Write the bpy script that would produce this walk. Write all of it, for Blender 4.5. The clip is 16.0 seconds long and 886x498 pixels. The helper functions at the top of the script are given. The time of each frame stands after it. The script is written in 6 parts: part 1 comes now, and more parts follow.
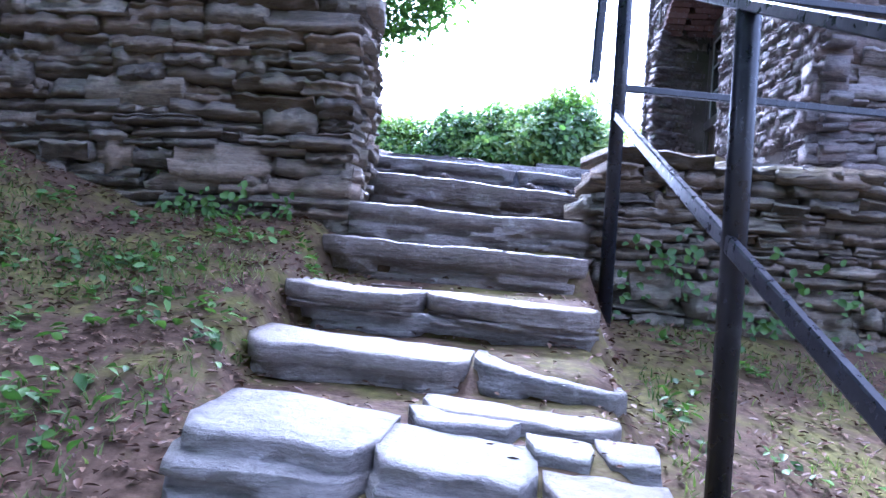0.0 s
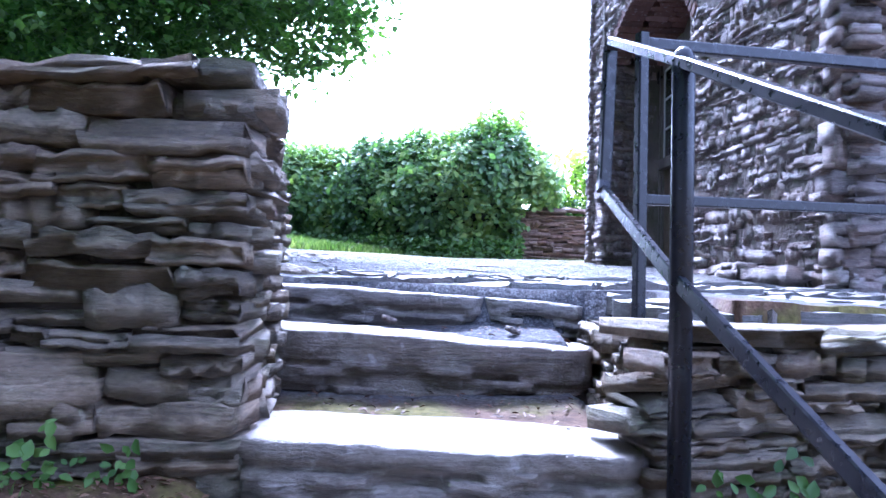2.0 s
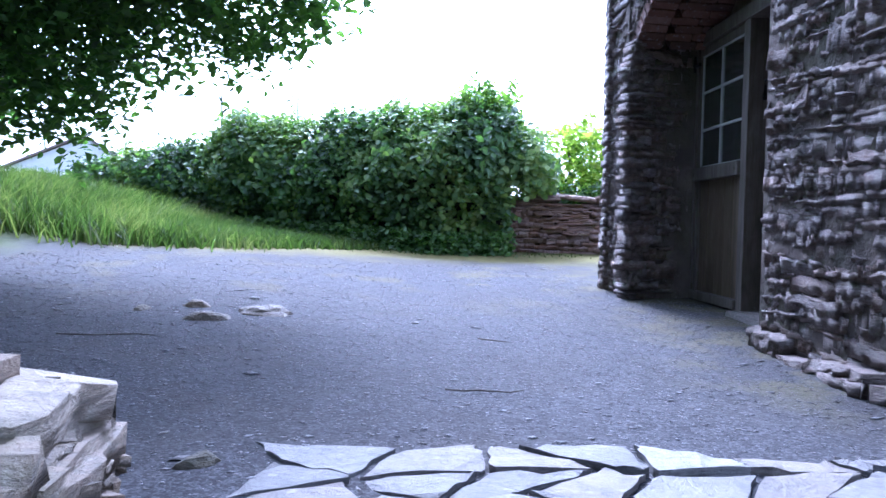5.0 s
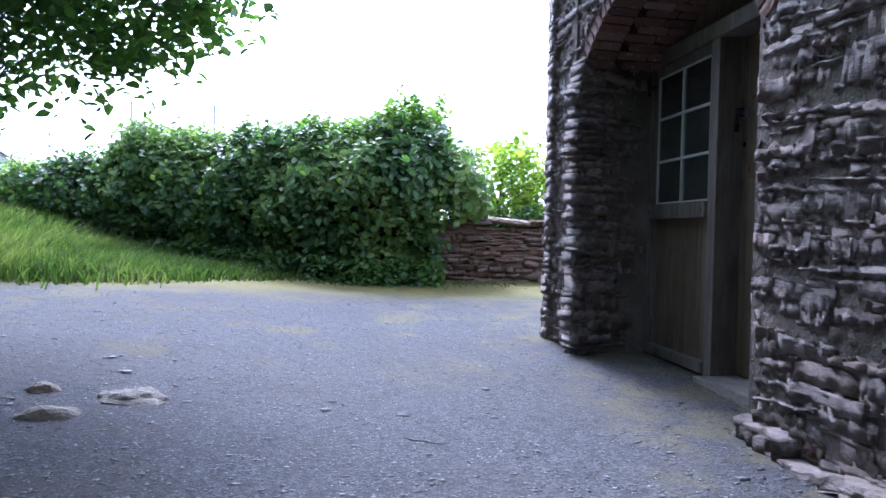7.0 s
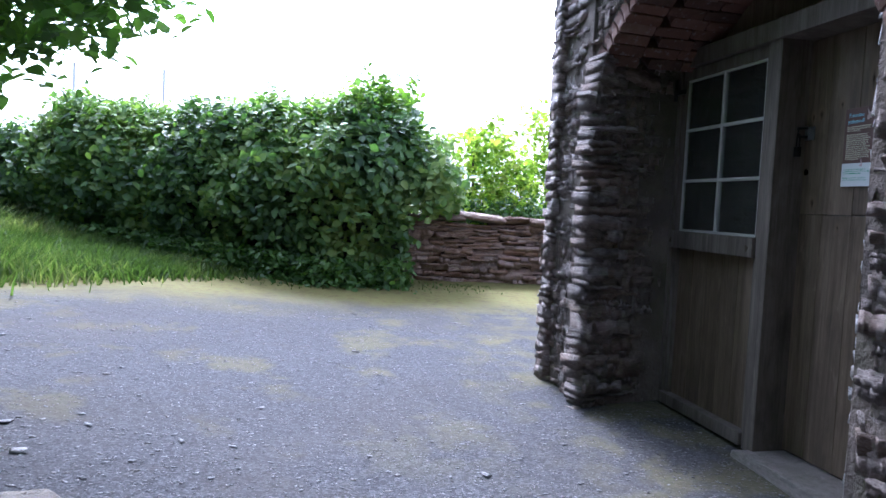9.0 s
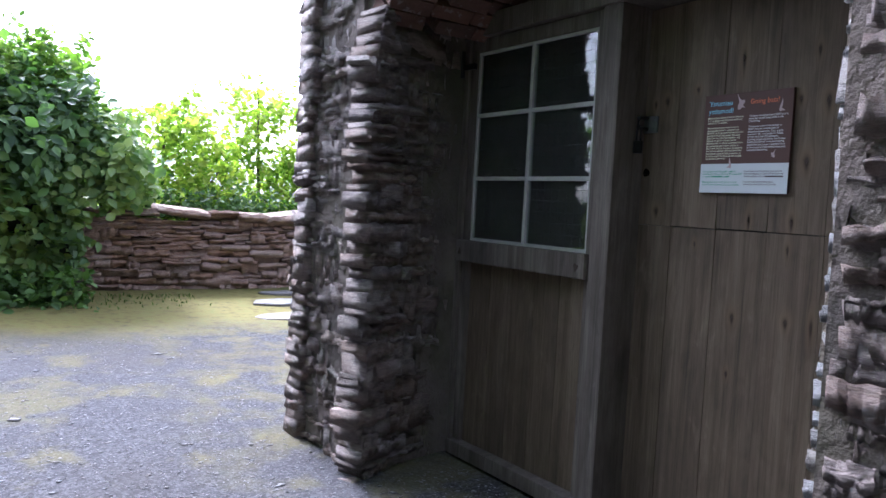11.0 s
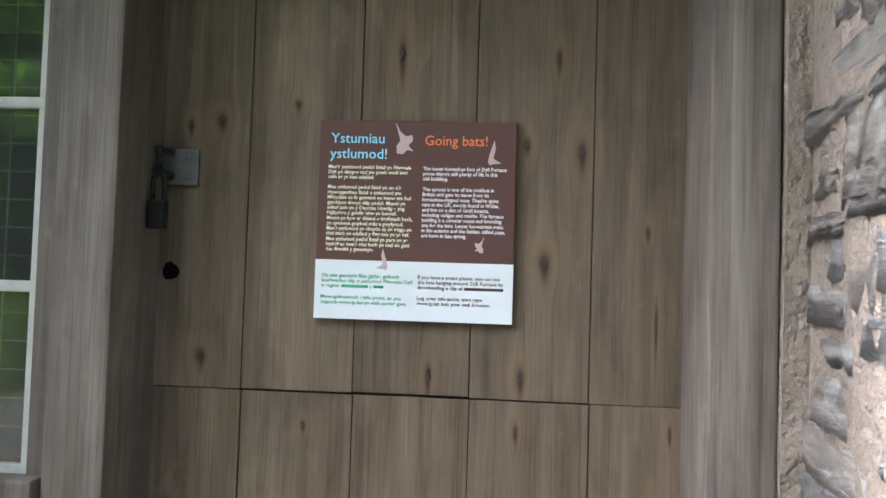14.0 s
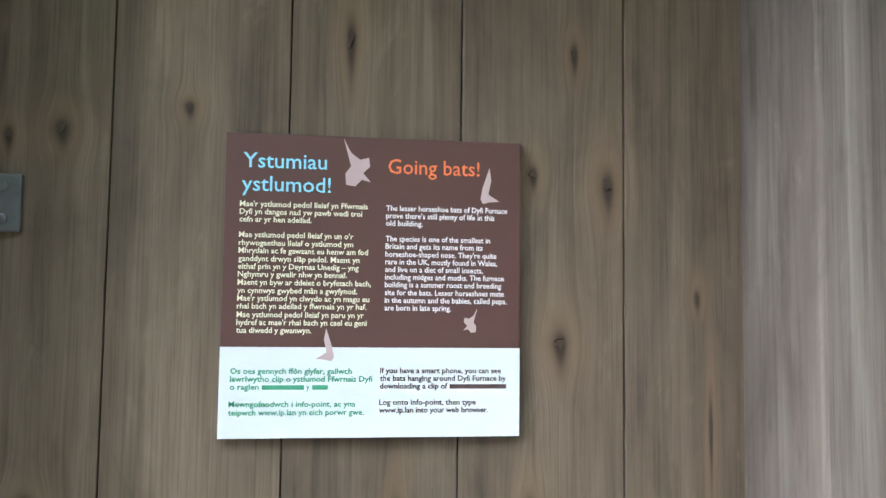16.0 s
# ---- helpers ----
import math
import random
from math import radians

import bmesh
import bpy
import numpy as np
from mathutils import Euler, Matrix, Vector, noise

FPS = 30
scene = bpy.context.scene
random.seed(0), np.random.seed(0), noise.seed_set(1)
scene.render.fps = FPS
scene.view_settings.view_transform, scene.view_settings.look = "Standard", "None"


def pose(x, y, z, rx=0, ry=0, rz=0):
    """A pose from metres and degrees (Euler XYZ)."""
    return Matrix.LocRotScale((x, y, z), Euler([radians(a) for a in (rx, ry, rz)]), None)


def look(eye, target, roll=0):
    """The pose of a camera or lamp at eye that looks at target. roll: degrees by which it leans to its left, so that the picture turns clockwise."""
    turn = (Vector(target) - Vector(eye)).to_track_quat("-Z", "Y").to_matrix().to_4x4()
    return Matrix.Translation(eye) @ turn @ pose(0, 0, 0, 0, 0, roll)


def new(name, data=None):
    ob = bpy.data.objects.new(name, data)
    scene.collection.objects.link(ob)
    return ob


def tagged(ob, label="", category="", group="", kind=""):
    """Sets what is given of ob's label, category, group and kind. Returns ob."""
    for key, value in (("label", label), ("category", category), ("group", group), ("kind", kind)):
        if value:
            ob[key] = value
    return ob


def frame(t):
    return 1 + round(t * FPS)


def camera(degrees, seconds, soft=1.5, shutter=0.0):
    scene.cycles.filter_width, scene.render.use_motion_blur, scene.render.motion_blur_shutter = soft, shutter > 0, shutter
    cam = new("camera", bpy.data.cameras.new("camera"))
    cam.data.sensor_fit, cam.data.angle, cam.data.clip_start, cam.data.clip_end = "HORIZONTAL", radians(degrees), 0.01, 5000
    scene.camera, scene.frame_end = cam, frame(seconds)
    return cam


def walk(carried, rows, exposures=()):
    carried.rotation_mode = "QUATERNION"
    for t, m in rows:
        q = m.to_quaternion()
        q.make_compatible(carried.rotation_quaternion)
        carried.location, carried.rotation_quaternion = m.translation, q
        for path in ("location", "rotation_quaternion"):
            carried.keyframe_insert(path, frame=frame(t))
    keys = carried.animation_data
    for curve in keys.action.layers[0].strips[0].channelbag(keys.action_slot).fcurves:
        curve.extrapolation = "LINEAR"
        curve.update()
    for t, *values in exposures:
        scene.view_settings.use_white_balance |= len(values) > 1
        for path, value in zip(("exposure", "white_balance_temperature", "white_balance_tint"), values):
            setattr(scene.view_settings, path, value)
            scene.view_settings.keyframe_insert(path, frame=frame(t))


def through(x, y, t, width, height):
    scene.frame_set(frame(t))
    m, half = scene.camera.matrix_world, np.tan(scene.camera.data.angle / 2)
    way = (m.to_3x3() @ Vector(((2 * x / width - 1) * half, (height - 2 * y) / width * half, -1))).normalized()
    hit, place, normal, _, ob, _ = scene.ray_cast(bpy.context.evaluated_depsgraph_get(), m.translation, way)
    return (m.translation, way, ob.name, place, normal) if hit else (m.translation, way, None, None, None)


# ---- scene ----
cam = camera(59.8, 16.0)
METRES, EYE, TILT, LEAN, TURN = 9.4, 1.0, 0.0, 0.0, 6.0
ROWS = [
    (0.0, 0.0, 0.0, 0.0, -0.06, 0.86, -4.1),
    (0.5, -0.0012, 0.0402, 0.0196, -2.17, -1.39, -4.02),
    (1.0, -0.0058, 0.0754, 0.0418, -0.21, -1.26, -2.82),
    (1.5, -0.0135, 0.1045, 0.0576, -2.52, 0.67, -1.9),
    (2.0, -0.0119, 0.1351, 0.0691, -5.91, 1.62, -1.21),
    (2.5, -0.0118, 0.167, 0.0836, -5.95, 1.97, -0.43),
    (3.0, -0.0145, 0.1943, 0.102, -6.95, -0.61, -0.38),
    (3.5, -0.0091, 0.2215, 0.11, -6.85, -1.6, -1.18),
    (6.0, -0.0035, 0.3609, 0.1643, -11.01, -2.06, -1.14),
    (6.5, 0.0042, 0.3851, 0.165, -14.64, -1.28, -1.26),
    (7.0, 0.0122, 0.4133, 0.177, -13.36, -1.32, -1.3),
    (7.5, 0.0136, 0.4367, 0.1803, -12.25, -0.79, -0.82),
    (8.0, 0.0104, 0.4641, 0.2002, -12.85, -1.17, -1.46),
    (10.5, 0.028, 0.6325, 0.2183, -30.96, -5.56, -3.57),
    (11.0, 0.0406, 0.672, 0.222, -39.84, -3.29, -2.99),
    (11.5, 0.0559, 0.7075, 0.2257, -52.4, -3.14, -2.74),
    (12.0, 0.084, 0.744, 0.227, -58.73, -3.7, -1.93),
    (12.5, 0.107, 0.7709, 0.2293, -64.79, -2.7, -2.03),
    (13.0, 0.128, 0.7974, 0.2356, -77.01, -1.11, -2.08),
    (13.5, 0.152, 0.8156, 0.2368, -84.42, 0.32, -1.59),
    (14.0, 0.1755, 0.8304, 0.2412, -91.29, 2.29, -1.79),
    (14.5, 0.191, 0.8407, 0.2462, -98.13, 3.41, -1.17),
    (15.0, 0.2073, 0.8477, 0.2488, -104.23, 3.9, -0.26),
    (15.5, 0.2215, 0.8473, 0.2504, -104.5, 4.23, -0.22),
    (16.0, 0.2266, 0.8477, 0.251, -103.29, 3.8, -0.72),
]
# seconds, stops, kelvin, tint: the picture is cool on the steps and opens up at the door
EXPOSURES = [(0.0, 3.35, 4540, 29), (1.5, 3.55, 4540, 29), (3.0, 2.85, 4500, 26), (3.5, 2.7, 4480, 26), (7.0, 2.1, 4900, 22), (8.0, 2.12, 5000, 20), (10.5, 2.35, 5150, 21), (11.0, 2.45, 5300, 22), (11.5, 2.8, 5500, 21), (12.0, 3.4, 5700, 20), (12.5, 3.5, 5900, 19), (13.0, 3.6, 5950, 18), (13.5, 3.72, 5950, 16), (14.5, 4.0, 5950, 16), (16.0, 4.2, 5800, 15)]
walk(cam, [(t, pose(0, 0, EYE, TILT, LEAN, TURN) @ pose(METRES * x, METRES * y, METRES * z, 90 + pitch, roll, yaw)) for t, x, y, z, yaw, pitch, roll in ROWS], EXPOSURES)

# ---- world, sun, exposure ----
world = bpy.data.worlds.new("overcast_sky")
scene.world = world
world.use_nodes = True
wn = world.node_tree
sky = wn.nodes.new("ShaderNodeTexSky")
sky.sky_type, sky.sun_disc = "NISHITA", False
sky.sun_elevation, sky.sun_rotation = radians(48), radians(-6)
sky.air_density, sky.dust_density, sky.ozone_density = 1.0, 4.0, 1.0
pale = wn.nodes.new("ShaderNodeHueSaturation")
pale.inputs["Saturation"].default_value = 0.35
wn.links.new(sky.outputs[0], pale.inputs["Color"])
wn.links.new(pale.outputs[0], wn.nodes["Background"].inputs[0])
wn.nodes["Background"].inputs[1].default_value = 0.15
sun = new("sun", bpy.data.lights.new("sun", "SUN"))
sun.data.energy, sun.data.angle, sun.data.color = 1.95, radians(16), (1.0, 0.96, 0.9)
SUN_EL, SUN_AZ = radians(48), radians(-6)
sun.matrix_world = look((math.cos(SUN_EL) * math.sin(SUN_AZ) * 40, math.cos(SUN_EL) * math.cos(SUN_AZ) * 40, math.sin(SUN_EL) * 40), (0, 0, 0))

# ---- small tools ----
rnd = random.Random(7)


def part(name, bm, material, parent=None, label=""):
    """Links a bmesh (or a mesh) as one object under a thing."""
    if isinstance(bm, bmesh.types.BMesh):
        me = bpy.data.meshes.new(name)
        bm.normal_update()
        bm.to_mesh(me)
        bm.free()
    else:
        me = bm
    if material is not None and not me.materials:
        me.materials.append(material)
    ob = new(name, me)
    if parent is not None:
        ob.parent = parent
    return tagged(ob, label=label)


def thing(name, label, category, kind="", group="", at=(0, 0, 0)):
    ob = new(name)
    ob.empty_display_size = 0.1
    ob.location = at
    return tagged(ob, label, category, group, kind)


def box(bm, x0, x1, y0, y1, z0, z1, bevel=0.0):
    got = bmesh.ops.create_cube(bm, size=1.0)["verts"]
    for v in got:
        v.co = Vector(((x0 + x1) / 2 + v.co.x * (x1 - x0), (y0 + y1) / 2 + v.co.y * (y1 - y0), (z0 + z1) / 2 + v.co.z * (z1 - z0)))
    if bevel > 0:
        edges = list({e for v in got for e in v.link_edges})
        bmesh.ops.bevel(bm, geom=edges, offset=bevel, segments=2, affect="EDGES", profile=0.6)
    return bm


def boxed(x0, x1, y0, y1, z0, z1, bevel=0.0):
    return box(bmesh.new(), x0, x1, y0, y1, z0, z1, bevel)


def roughen(bm, cuts, amount, scale, seed=0.0):
    """Cuts a mesh finer and pushes its points about by noise, for hand-worked edges."""
    if cuts:
        bmesh.ops.subdivide_edges(bm, edges=bm.edges[:], cuts=cuts, use_grid_fill=True)
    for v in bm.verts:
        v.co += noise.noise_vector(v.co * scale + Vector((seed, seed * 1.7, seed * 0.3))) * amount
    return bm


def arrays_mesh(name, verts, faces, material, smooth=False):
    me = bpy.data.meshes.new(name)
    verts = np.asarray(verts, dtype=np.float32)
    faces = np.asarray(faces, dtype=np.int32)
    me.vertices.add(len(verts))
    me.vertices.foreach_set("co", verts.ravel())
    n = faces.shape[1]
    me.loops.add(faces.size)
    me.loops.foreach_set("vertex_index", faces.ravel())
    me.polygons.add(len(faces))
    me.polygons.foreach_set("loop_start", np.arange(0, faces.size, n, dtype=np.int32))
    me.polygons.foreach_set("loop_total", np.full(len(faces), n, dtype=np.int32))
    if smooth:
        me.polygons.foreach_set("use_smooth", np.ones(len(faces), dtype=bool))
    me.update(calc_edges=True)
    me.materials.append(material)
    return me


def tube(points, radius, sides=8):
    """A round bar along points, with mitred bends and closed ends; radius may be a list."""
    bm = bmesh.new()
    pts = [Vector(p) for p in points]
    rad = radius if isinstance(radius, (list, tuple)) else [radius] * len(pts)
    rings = []
    up = Vector((0.31, 0.17, 0.93)).normalized()
    for i, p in enumerate(pts):
        a = (pts[i] - pts[i - 1]).normalized() if i else (pts[1] - pts[0]).normalized()
        b = (pts[i + 1] - pts[i]).normalized() if i + 1 < len(pts) else a
        d = (a + b).normalized()
        side = d.cross(up).normalized()
        top = side.cross(d).normalized()
        rings.append([bm.verts.new(p + (side * math.cos(t) + top * math.sin(t)) * rad[i]) for t in (2 * math.pi * k / sides for k in range(sides))])
    for r0, r1 in zip(rings, rings[1:]):
        for k in range(sides):
            f = bm.faces.new((r0[k], r0[(k + 1) % sides], r1[(k + 1) % sides], r1[k]))
            f.smooth = sides > 5
    bm.faces.new(rings[0][::-1])
    bm.faces.new(rings[-1])
    bmesh.ops.recalc_face_normals(bm, faces=bm.faces[:])
    return bm


def flat_bar(points, wide, thick):
    """A flat iron bar along points; wide is measured upright, thick sideways."""
    bm = bmesh.new()
    pts = [Vector(p) for p in points]
    rings = []
    for i, p in enumerate(pts):
        a = (pts[i] - pts[i - 1]).normalized() if i else (pts[1] - pts[0]).normalized()
        b = (pts[i + 1] - pts[i]).normalized() if i + 1 < len(pts) else a
        d = (a + b).normalized()
        side = Vector((0.97, 0.25, 0)) if abs(d.x) < 0.8 else Vector((0, 1, 0))
        side = (side - d * side.dot(d)).normalized()
        top = side.cross(d).normalized()
        c = 0.25
        shape = [(-1, -1 + c), (-1 + c, -1), (1 - c, -1), (1, -1 + c), (1, 1 - c), (1 - c, 1), (-1 + c, 1), (-1, 1 - c)]
        stretch = 1.0 / max(0.6, a.dot(d))
        rings.append([bm.verts.new(p + side * sx * thick / 2 + top * sz * wide / 2 * stretch) for sx, sz in shape])
    for r0, r1 in zip(rings, rings[1:]):
        for k in range(8):
            bm.faces.new((r0[k], r0[(k + 1) % 8], r1[(k + 1) % 8], r1[k]))
    bm.faces.new(rings[0][::-1])
    bm.faces.new(rings[-1])
    bmesh.ops.recalc_face_normals(bm, faces=bm.faces[:])
    return bm


# ---- materials ----
class Mat:
    """A node material with short calls for the usual nodes."""

    def __init__(self, name, rough=0.8, metal=0.0, spec=0.4):
        self.m = bpy.data.materials.new(name)
        self.m.use_nodes = True
        self.t = self.m.node_tree
        self.b = self.t.nodes["Principled BSDF"]
        self.b.inputs["Roughness"].default_value = rough
        self.b.inputs["Metallic"].default_value = metal
        self.b.inputs["Specular IOR Level"].default_value = spec
        self.geo = self.node("ShaderNodeNewGeometry")
        self.pos = self.geo.outputs["Position"]

    def node(self, kind):
        return self.t.nodes.new(kind)

    def link(self, a, b):
        self.t.links.new(a, b)

    def put(self, socket, value):
        if isinstance(value, (int, float, tuple)):
            socket.default_value = value
        else:
            self.link(value, socket)

    def scaled(self, sx, sy, sz, src=None):
        n = self.node("ShaderNodeVectorMath")
        n.operation = "MULTIPLY"
        self.link(src or self.pos, n.inputs[0])
        n.inputs[1].default_value = (sx, sy, sz)
        return n.outputs[0]

    def shifted(self, src, amount):
        """Moves a coordinate by a random number, so that pieces differ."""
        n = self.node("ShaderNodeVectorMath")
        n.operation = "MULTIPLY_ADD"
        c = self.node("ShaderNodeCombineXYZ")
        for k in range(3):
            self.link(amount, c.inputs[k])
        self.link(c.outputs[0], n.inputs[0])
        n.inputs[1].default_value = (37.0, 53.0, 71.0)
        self.link(src, n.inputs[2])
        return n.outputs[0]

    def noise(self, scale, detail=4.0, src=None, rough=0.55, warp=0.0):
        n = self.node("ShaderNodeTexNoise")
        n.inputs["Scale"].default_value = scale
        n.inputs["Detail"].default_value = detail
        n.inputs["Roughness"].default_value = rough
        n.inputs["Distortion"].default_value = warp
        self.link(src or self.pos, n.inputs["Vector"])
        return n.outputs["Fac"]

    def cells(self, scale, src=None, out="Distance", feature="F1"):
        n = self.node("ShaderNodeTexVoronoi")
        n.feature = feature
        n.inputs["Scale"].default_value = scale
        self.link(src or self.pos, n.inputs["Vector"])
        return n.outputs[out]

    def ramp(self, fac, *stops):
        n = self.node("ShaderNodeValToRGB")
        el = n.color_ramp.elements
        while len(el) < len(stops):
            el.new(0.5)
        for e, (p, c) in zip(el, stops):
            e.position = p
            e.color = (*c, 1.0) if isinstance(c, tuple) else (c, c, c, 1.0)
        self.link(fac, n.inputs[0])
        return n.outputs[0]

    def math(self, op, a, b=0.0, clamp=False):
        n = self.node("ShaderNodeMath")
        n.operation, n.use_clamp = op, clamp
        self.put(n.inputs[0], a)
        self.put(n.inputs[1], b)
        return n.outputs[0]

    def mix(self, fac, a, b, how="MIX"):
        n = self.node("ShaderNodeMix")
        n.data_type, n.blend_type = "RGBA", how
        self.put(n.inputs[0], fac)
        self.put(n.inputs[6], (*a, 1.0) if isinstance(a, tuple) else a)
        self.put(n.inputs[7], (*b, 1.0) if isinstance(b, tuple) else b)
        return n.outputs[2]

    def axis(self, k, src=None):
        n = self.node("ShaderNodeSeparateXYZ")
        self.link(src or self.pos, n.inputs[0])
        return n.outputs[k]

    def step(self, value, lo, hi):
        n = self.node("ShaderNodeMapRange")
        n.interpolation_type = "SMOOTHSTEP"
        self.link(value, n.inputs[0])
        n.inputs[1].default_value, n.inputs[2].default_value = lo, hi
        return n.outputs[0]

    def random(self, island=False):
        if island:
            return self.geo.outputs["Random Per Island"]
        n = self.node("ShaderNodeObjectInfo")
        return n.outputs["Random"]

    def bump(self, height, strength, dist=0.01, under=None):
        n = self.node("ShaderNodeBump")
        n.inputs["Strength"].default_value, n.inputs["Distance"].default_value = strength, dist
        self.link(height, n.inputs["Height"])
        if under is not None:
            self.link(under, n.inputs["Normal"])
        return n.outputs[0]

    def done(self, color=None, rough=None, normal=None):
        if color is not None:
            self.put(self.b.inputs["Base Color"], (*color, 1.0) if isinstance(color, tuple) else color)
        if rough is not None:
            self.put(self.b.inputs["Roughness"], rough)
        if normal is not None:
            self.link(normal, self.b.inputs["Normal"])
        return self.m


def slate(name, dark, mid, light, island=False, moss=0.35, rough=0.62, red=0.0, spec=0.45):
    """Layered slaty stone: each piece has its own tint, with fine beds, pits, lichen and moss on its upper side."""
    m = Mat(name, spec=spec)
    own = m.random(island)
    p = m.shifted(m.pos, own)
    beds = m.noise(11.0, 6, m.scaled(0.45, 0.45, 3.0, p), 0.68, 0.6)
    pits = m.noise(38.0, 6, m.scaled(0.8, 0.8, 1.5, p), 0.7)
    lam = m.noise(34.0, 5, m.scaled(0.16, 0.16, 2.6, p), 0.66, 0.9)
    blot = m.noise(6.0, 4, p)
    tone = m.math("ADD", m.math("MULTIPLY", own, 0.62), m.math("MULTIPLY", m.math("ADD", beds, pits), 0.24))
    col = m.ramp(tone, (0.15, dark), (0.5, mid), (0.72, mid), (0.98, light))
    other = m.axis(1, m.cells(1.0, m.shifted(m.scaled(0.0, 0.0, 0.0), own), "Color"))
    col = m.mix(m.math("MULTIPLY", m.step(other, 0.45, 0.9), 0.45), col, tuple(c * k for c, k in zip(mid, (1.05, 0.82, 0.62))))
    if red > 0:
        col = m.mix(m.math("MULTIPLY", m.step(blot, 0.5, 0.72), red), col, (0.17, 0.085, 0.06))
    col = m.mix(m.math("MULTIPLY", m.step(pits, 0.5, 0.72), 0.35), col, light)
    lichen = m.math("MULTIPLY", m.step(m.noise(16.0, 3, p), 0.64, 0.71), 0.4)
    col = m.mix(lichen, col, tuple(min(0.5, c * 1.25) for c in light))
    if moss > 0:
        up = m.step(m.axis(2, m.geo.outputs["Normal"]), -0.1, 0.8)
        green = m.math("MULTIPLY", m.math("MULTIPLY", m.step(m.noise(3.2, 5), 0.46, 0.66), moss), m.math("ADD", m.math("MULTIPLY", up, 0.5), 0.5))
        col = m.mix(green, col, (0.05, 0.066, 0.02))
    rough_tone = m.ramp(m.math("ADD", m.math("MULTIPLY", pits, 0.55), m.math("MULTIPLY", beds, 0.45)), (0.38, 0.42), (0.5, 0.95), (0.63, 1.0))
    col = m.mix(0.75, col, rough_tone, "MULTIPLY")
    col = m.mix(0.6, col, m.ramp(lam, (0.36, 0.45), (0.5, 0.95), (0.66, 1.0)), "MULTIPLY")
    n1 = m.bump(lam, 0.75, 0.012, m.bump(beds, 0.25, 0.02))
    n2 = m.bump(m.noise(95.0, 5, p, 0.7), 0.5, 0.006, m.bump(pits, 0.9, 0.014, n1))
    return m.done(col, m.ramp(pits, (0.3, rough - 0.12), (0.75, rough + 0.2)), n2)


WALL_STONE = slate("dry_wall_slate", (0.08, 0.064, 0.044), (0.205, 0.165, 0.118), (0.43, 0.37, 0.285), moss=0.5)
HOUSE_STONE = slate("house_slate", (0.1, 0.08, 0.07), (0.225, 0.184, 0.166), (0.44, 0.395, 0.37), moss=0.25, red=0.35)
HOUSE_STONE_FAR = slate("house_slate_joined", (0.1, 0.08, 0.07), (0.225, 0.184, 0.166), (0.44, 0.395, 0.37), island=True, moss=0.25, red=0.35)
JAMB_STONE = slate("jamb_slate", (0.09, 0.085, 0.078), (0.21, 0.21, 0.205), (0.46, 0.49, 0.49), moss=0.3, rough=0.45, spec=0.6)
WALL_STONE_FAR = slate("dry_wall_slate_joined", (0.08, 0.064, 0.044), (0.205, 0.165, 0.118), (0.43, 0.37, 0.285), island=True, moss=0.5)
GARDEN_STONE = slate("garden_wall_slate", (0.17, 0.115, 0.088), (0.32, 0.222, 0.17), (0.46, 0.36, 0.29), moss=0.2, red=0.4)
STEP_STONE = slate("step_slate", (0.075, 0.062, 0.05), (0.185, 0.162, 0.14), (0.38, 0.36, 0.34), moss=0.25, rough=0.44, spec=0.55)
FLAG_STONE = slate("flag_slate", (0.08, 0.077, 0.073), (0.17, 0.163, 0.157), (0.31, 0.305, 0.295), moss=0.2, rough=0.5, spec=0.45)


def make_mortar(name, a, b, moss):
    m = Mat(name, rough=0.9, spec=0.2)
    big = m.noise(2.5, 4)
    fine = m.noise(70.0, 4)
    col = m.mix(m.step(big, 0.35, 0.65), a, b)
    col = m.mix(m.math("MULTIPLY", fine, 0.5), col, (0.1, 0.09, 0.08))
    col = m.mix(m.math("MULTIPLY", m.step(m.noise(1.7, 3), 0.45, 0.65), moss), col, (0.05, 0.065, 0.022))
    return m.done(col, None, m.bump(fine, 0.7, 0.012, m.bump(m.noise(16.0, 4), 0.8, 0.03)))


EARTH_JOINT = make_mortar("earth_joint", (0.045, 0.036, 0.026), (0.075, 0.06, 0.042), 0.5)
POINTING = make_mortar("cream_pointing", (0.27, 0.225, 0.185), (0.2, 0.165, 0.13), 0.3)
LIME_MORTAR = make_mortar("lime_mortar", (0.2, 0.163, 0.14), (0.09, 0.075, 0.067), 0.3)


# knots of the planks: y, z, width, height
KNOTS_UP = [(8.146, 3.697, 0.012, 0.034), (7.848, 3.692, 0.01, 0.018), (8.496, 3.565, 0.018, 0.016), (7.802, 3.515, 0.016, 0.024), (7.678, 3.367, 0.008, 0.012), (7.867, 3.305, 0.018, 0.022),
            (8.519, 3.109, 0.016, 0.014), (8.078, 3.088, 0.010, 0.026), (7.906, 3.09, 0.012, 0.022), (7.66, 3.198, 0.005, 0.045), (8.345, 3.598, 0.012, 0.010), (8.557, 3.555, 0.010, 0.012), (7.904, 3.527, 0.012, 0.014)]
KNOTS_LOW = [(8.12, 2.717, 0.014, 0.018), (7.90, 2.73, 0.014, 0.016), (7.803, 2.73, 0.01, 0.03), (7.664, 2.845, 0.006, 0.03), (7.912, 2.99, 0.008, 0.016), (8.313, 2.985, 0.008, 0.01), (7.632, 3.0, 0.006, 0.016), (7.619, 2.609, 0.009, 0.024), (8.127, 2.498, 0.01, 0.012)]


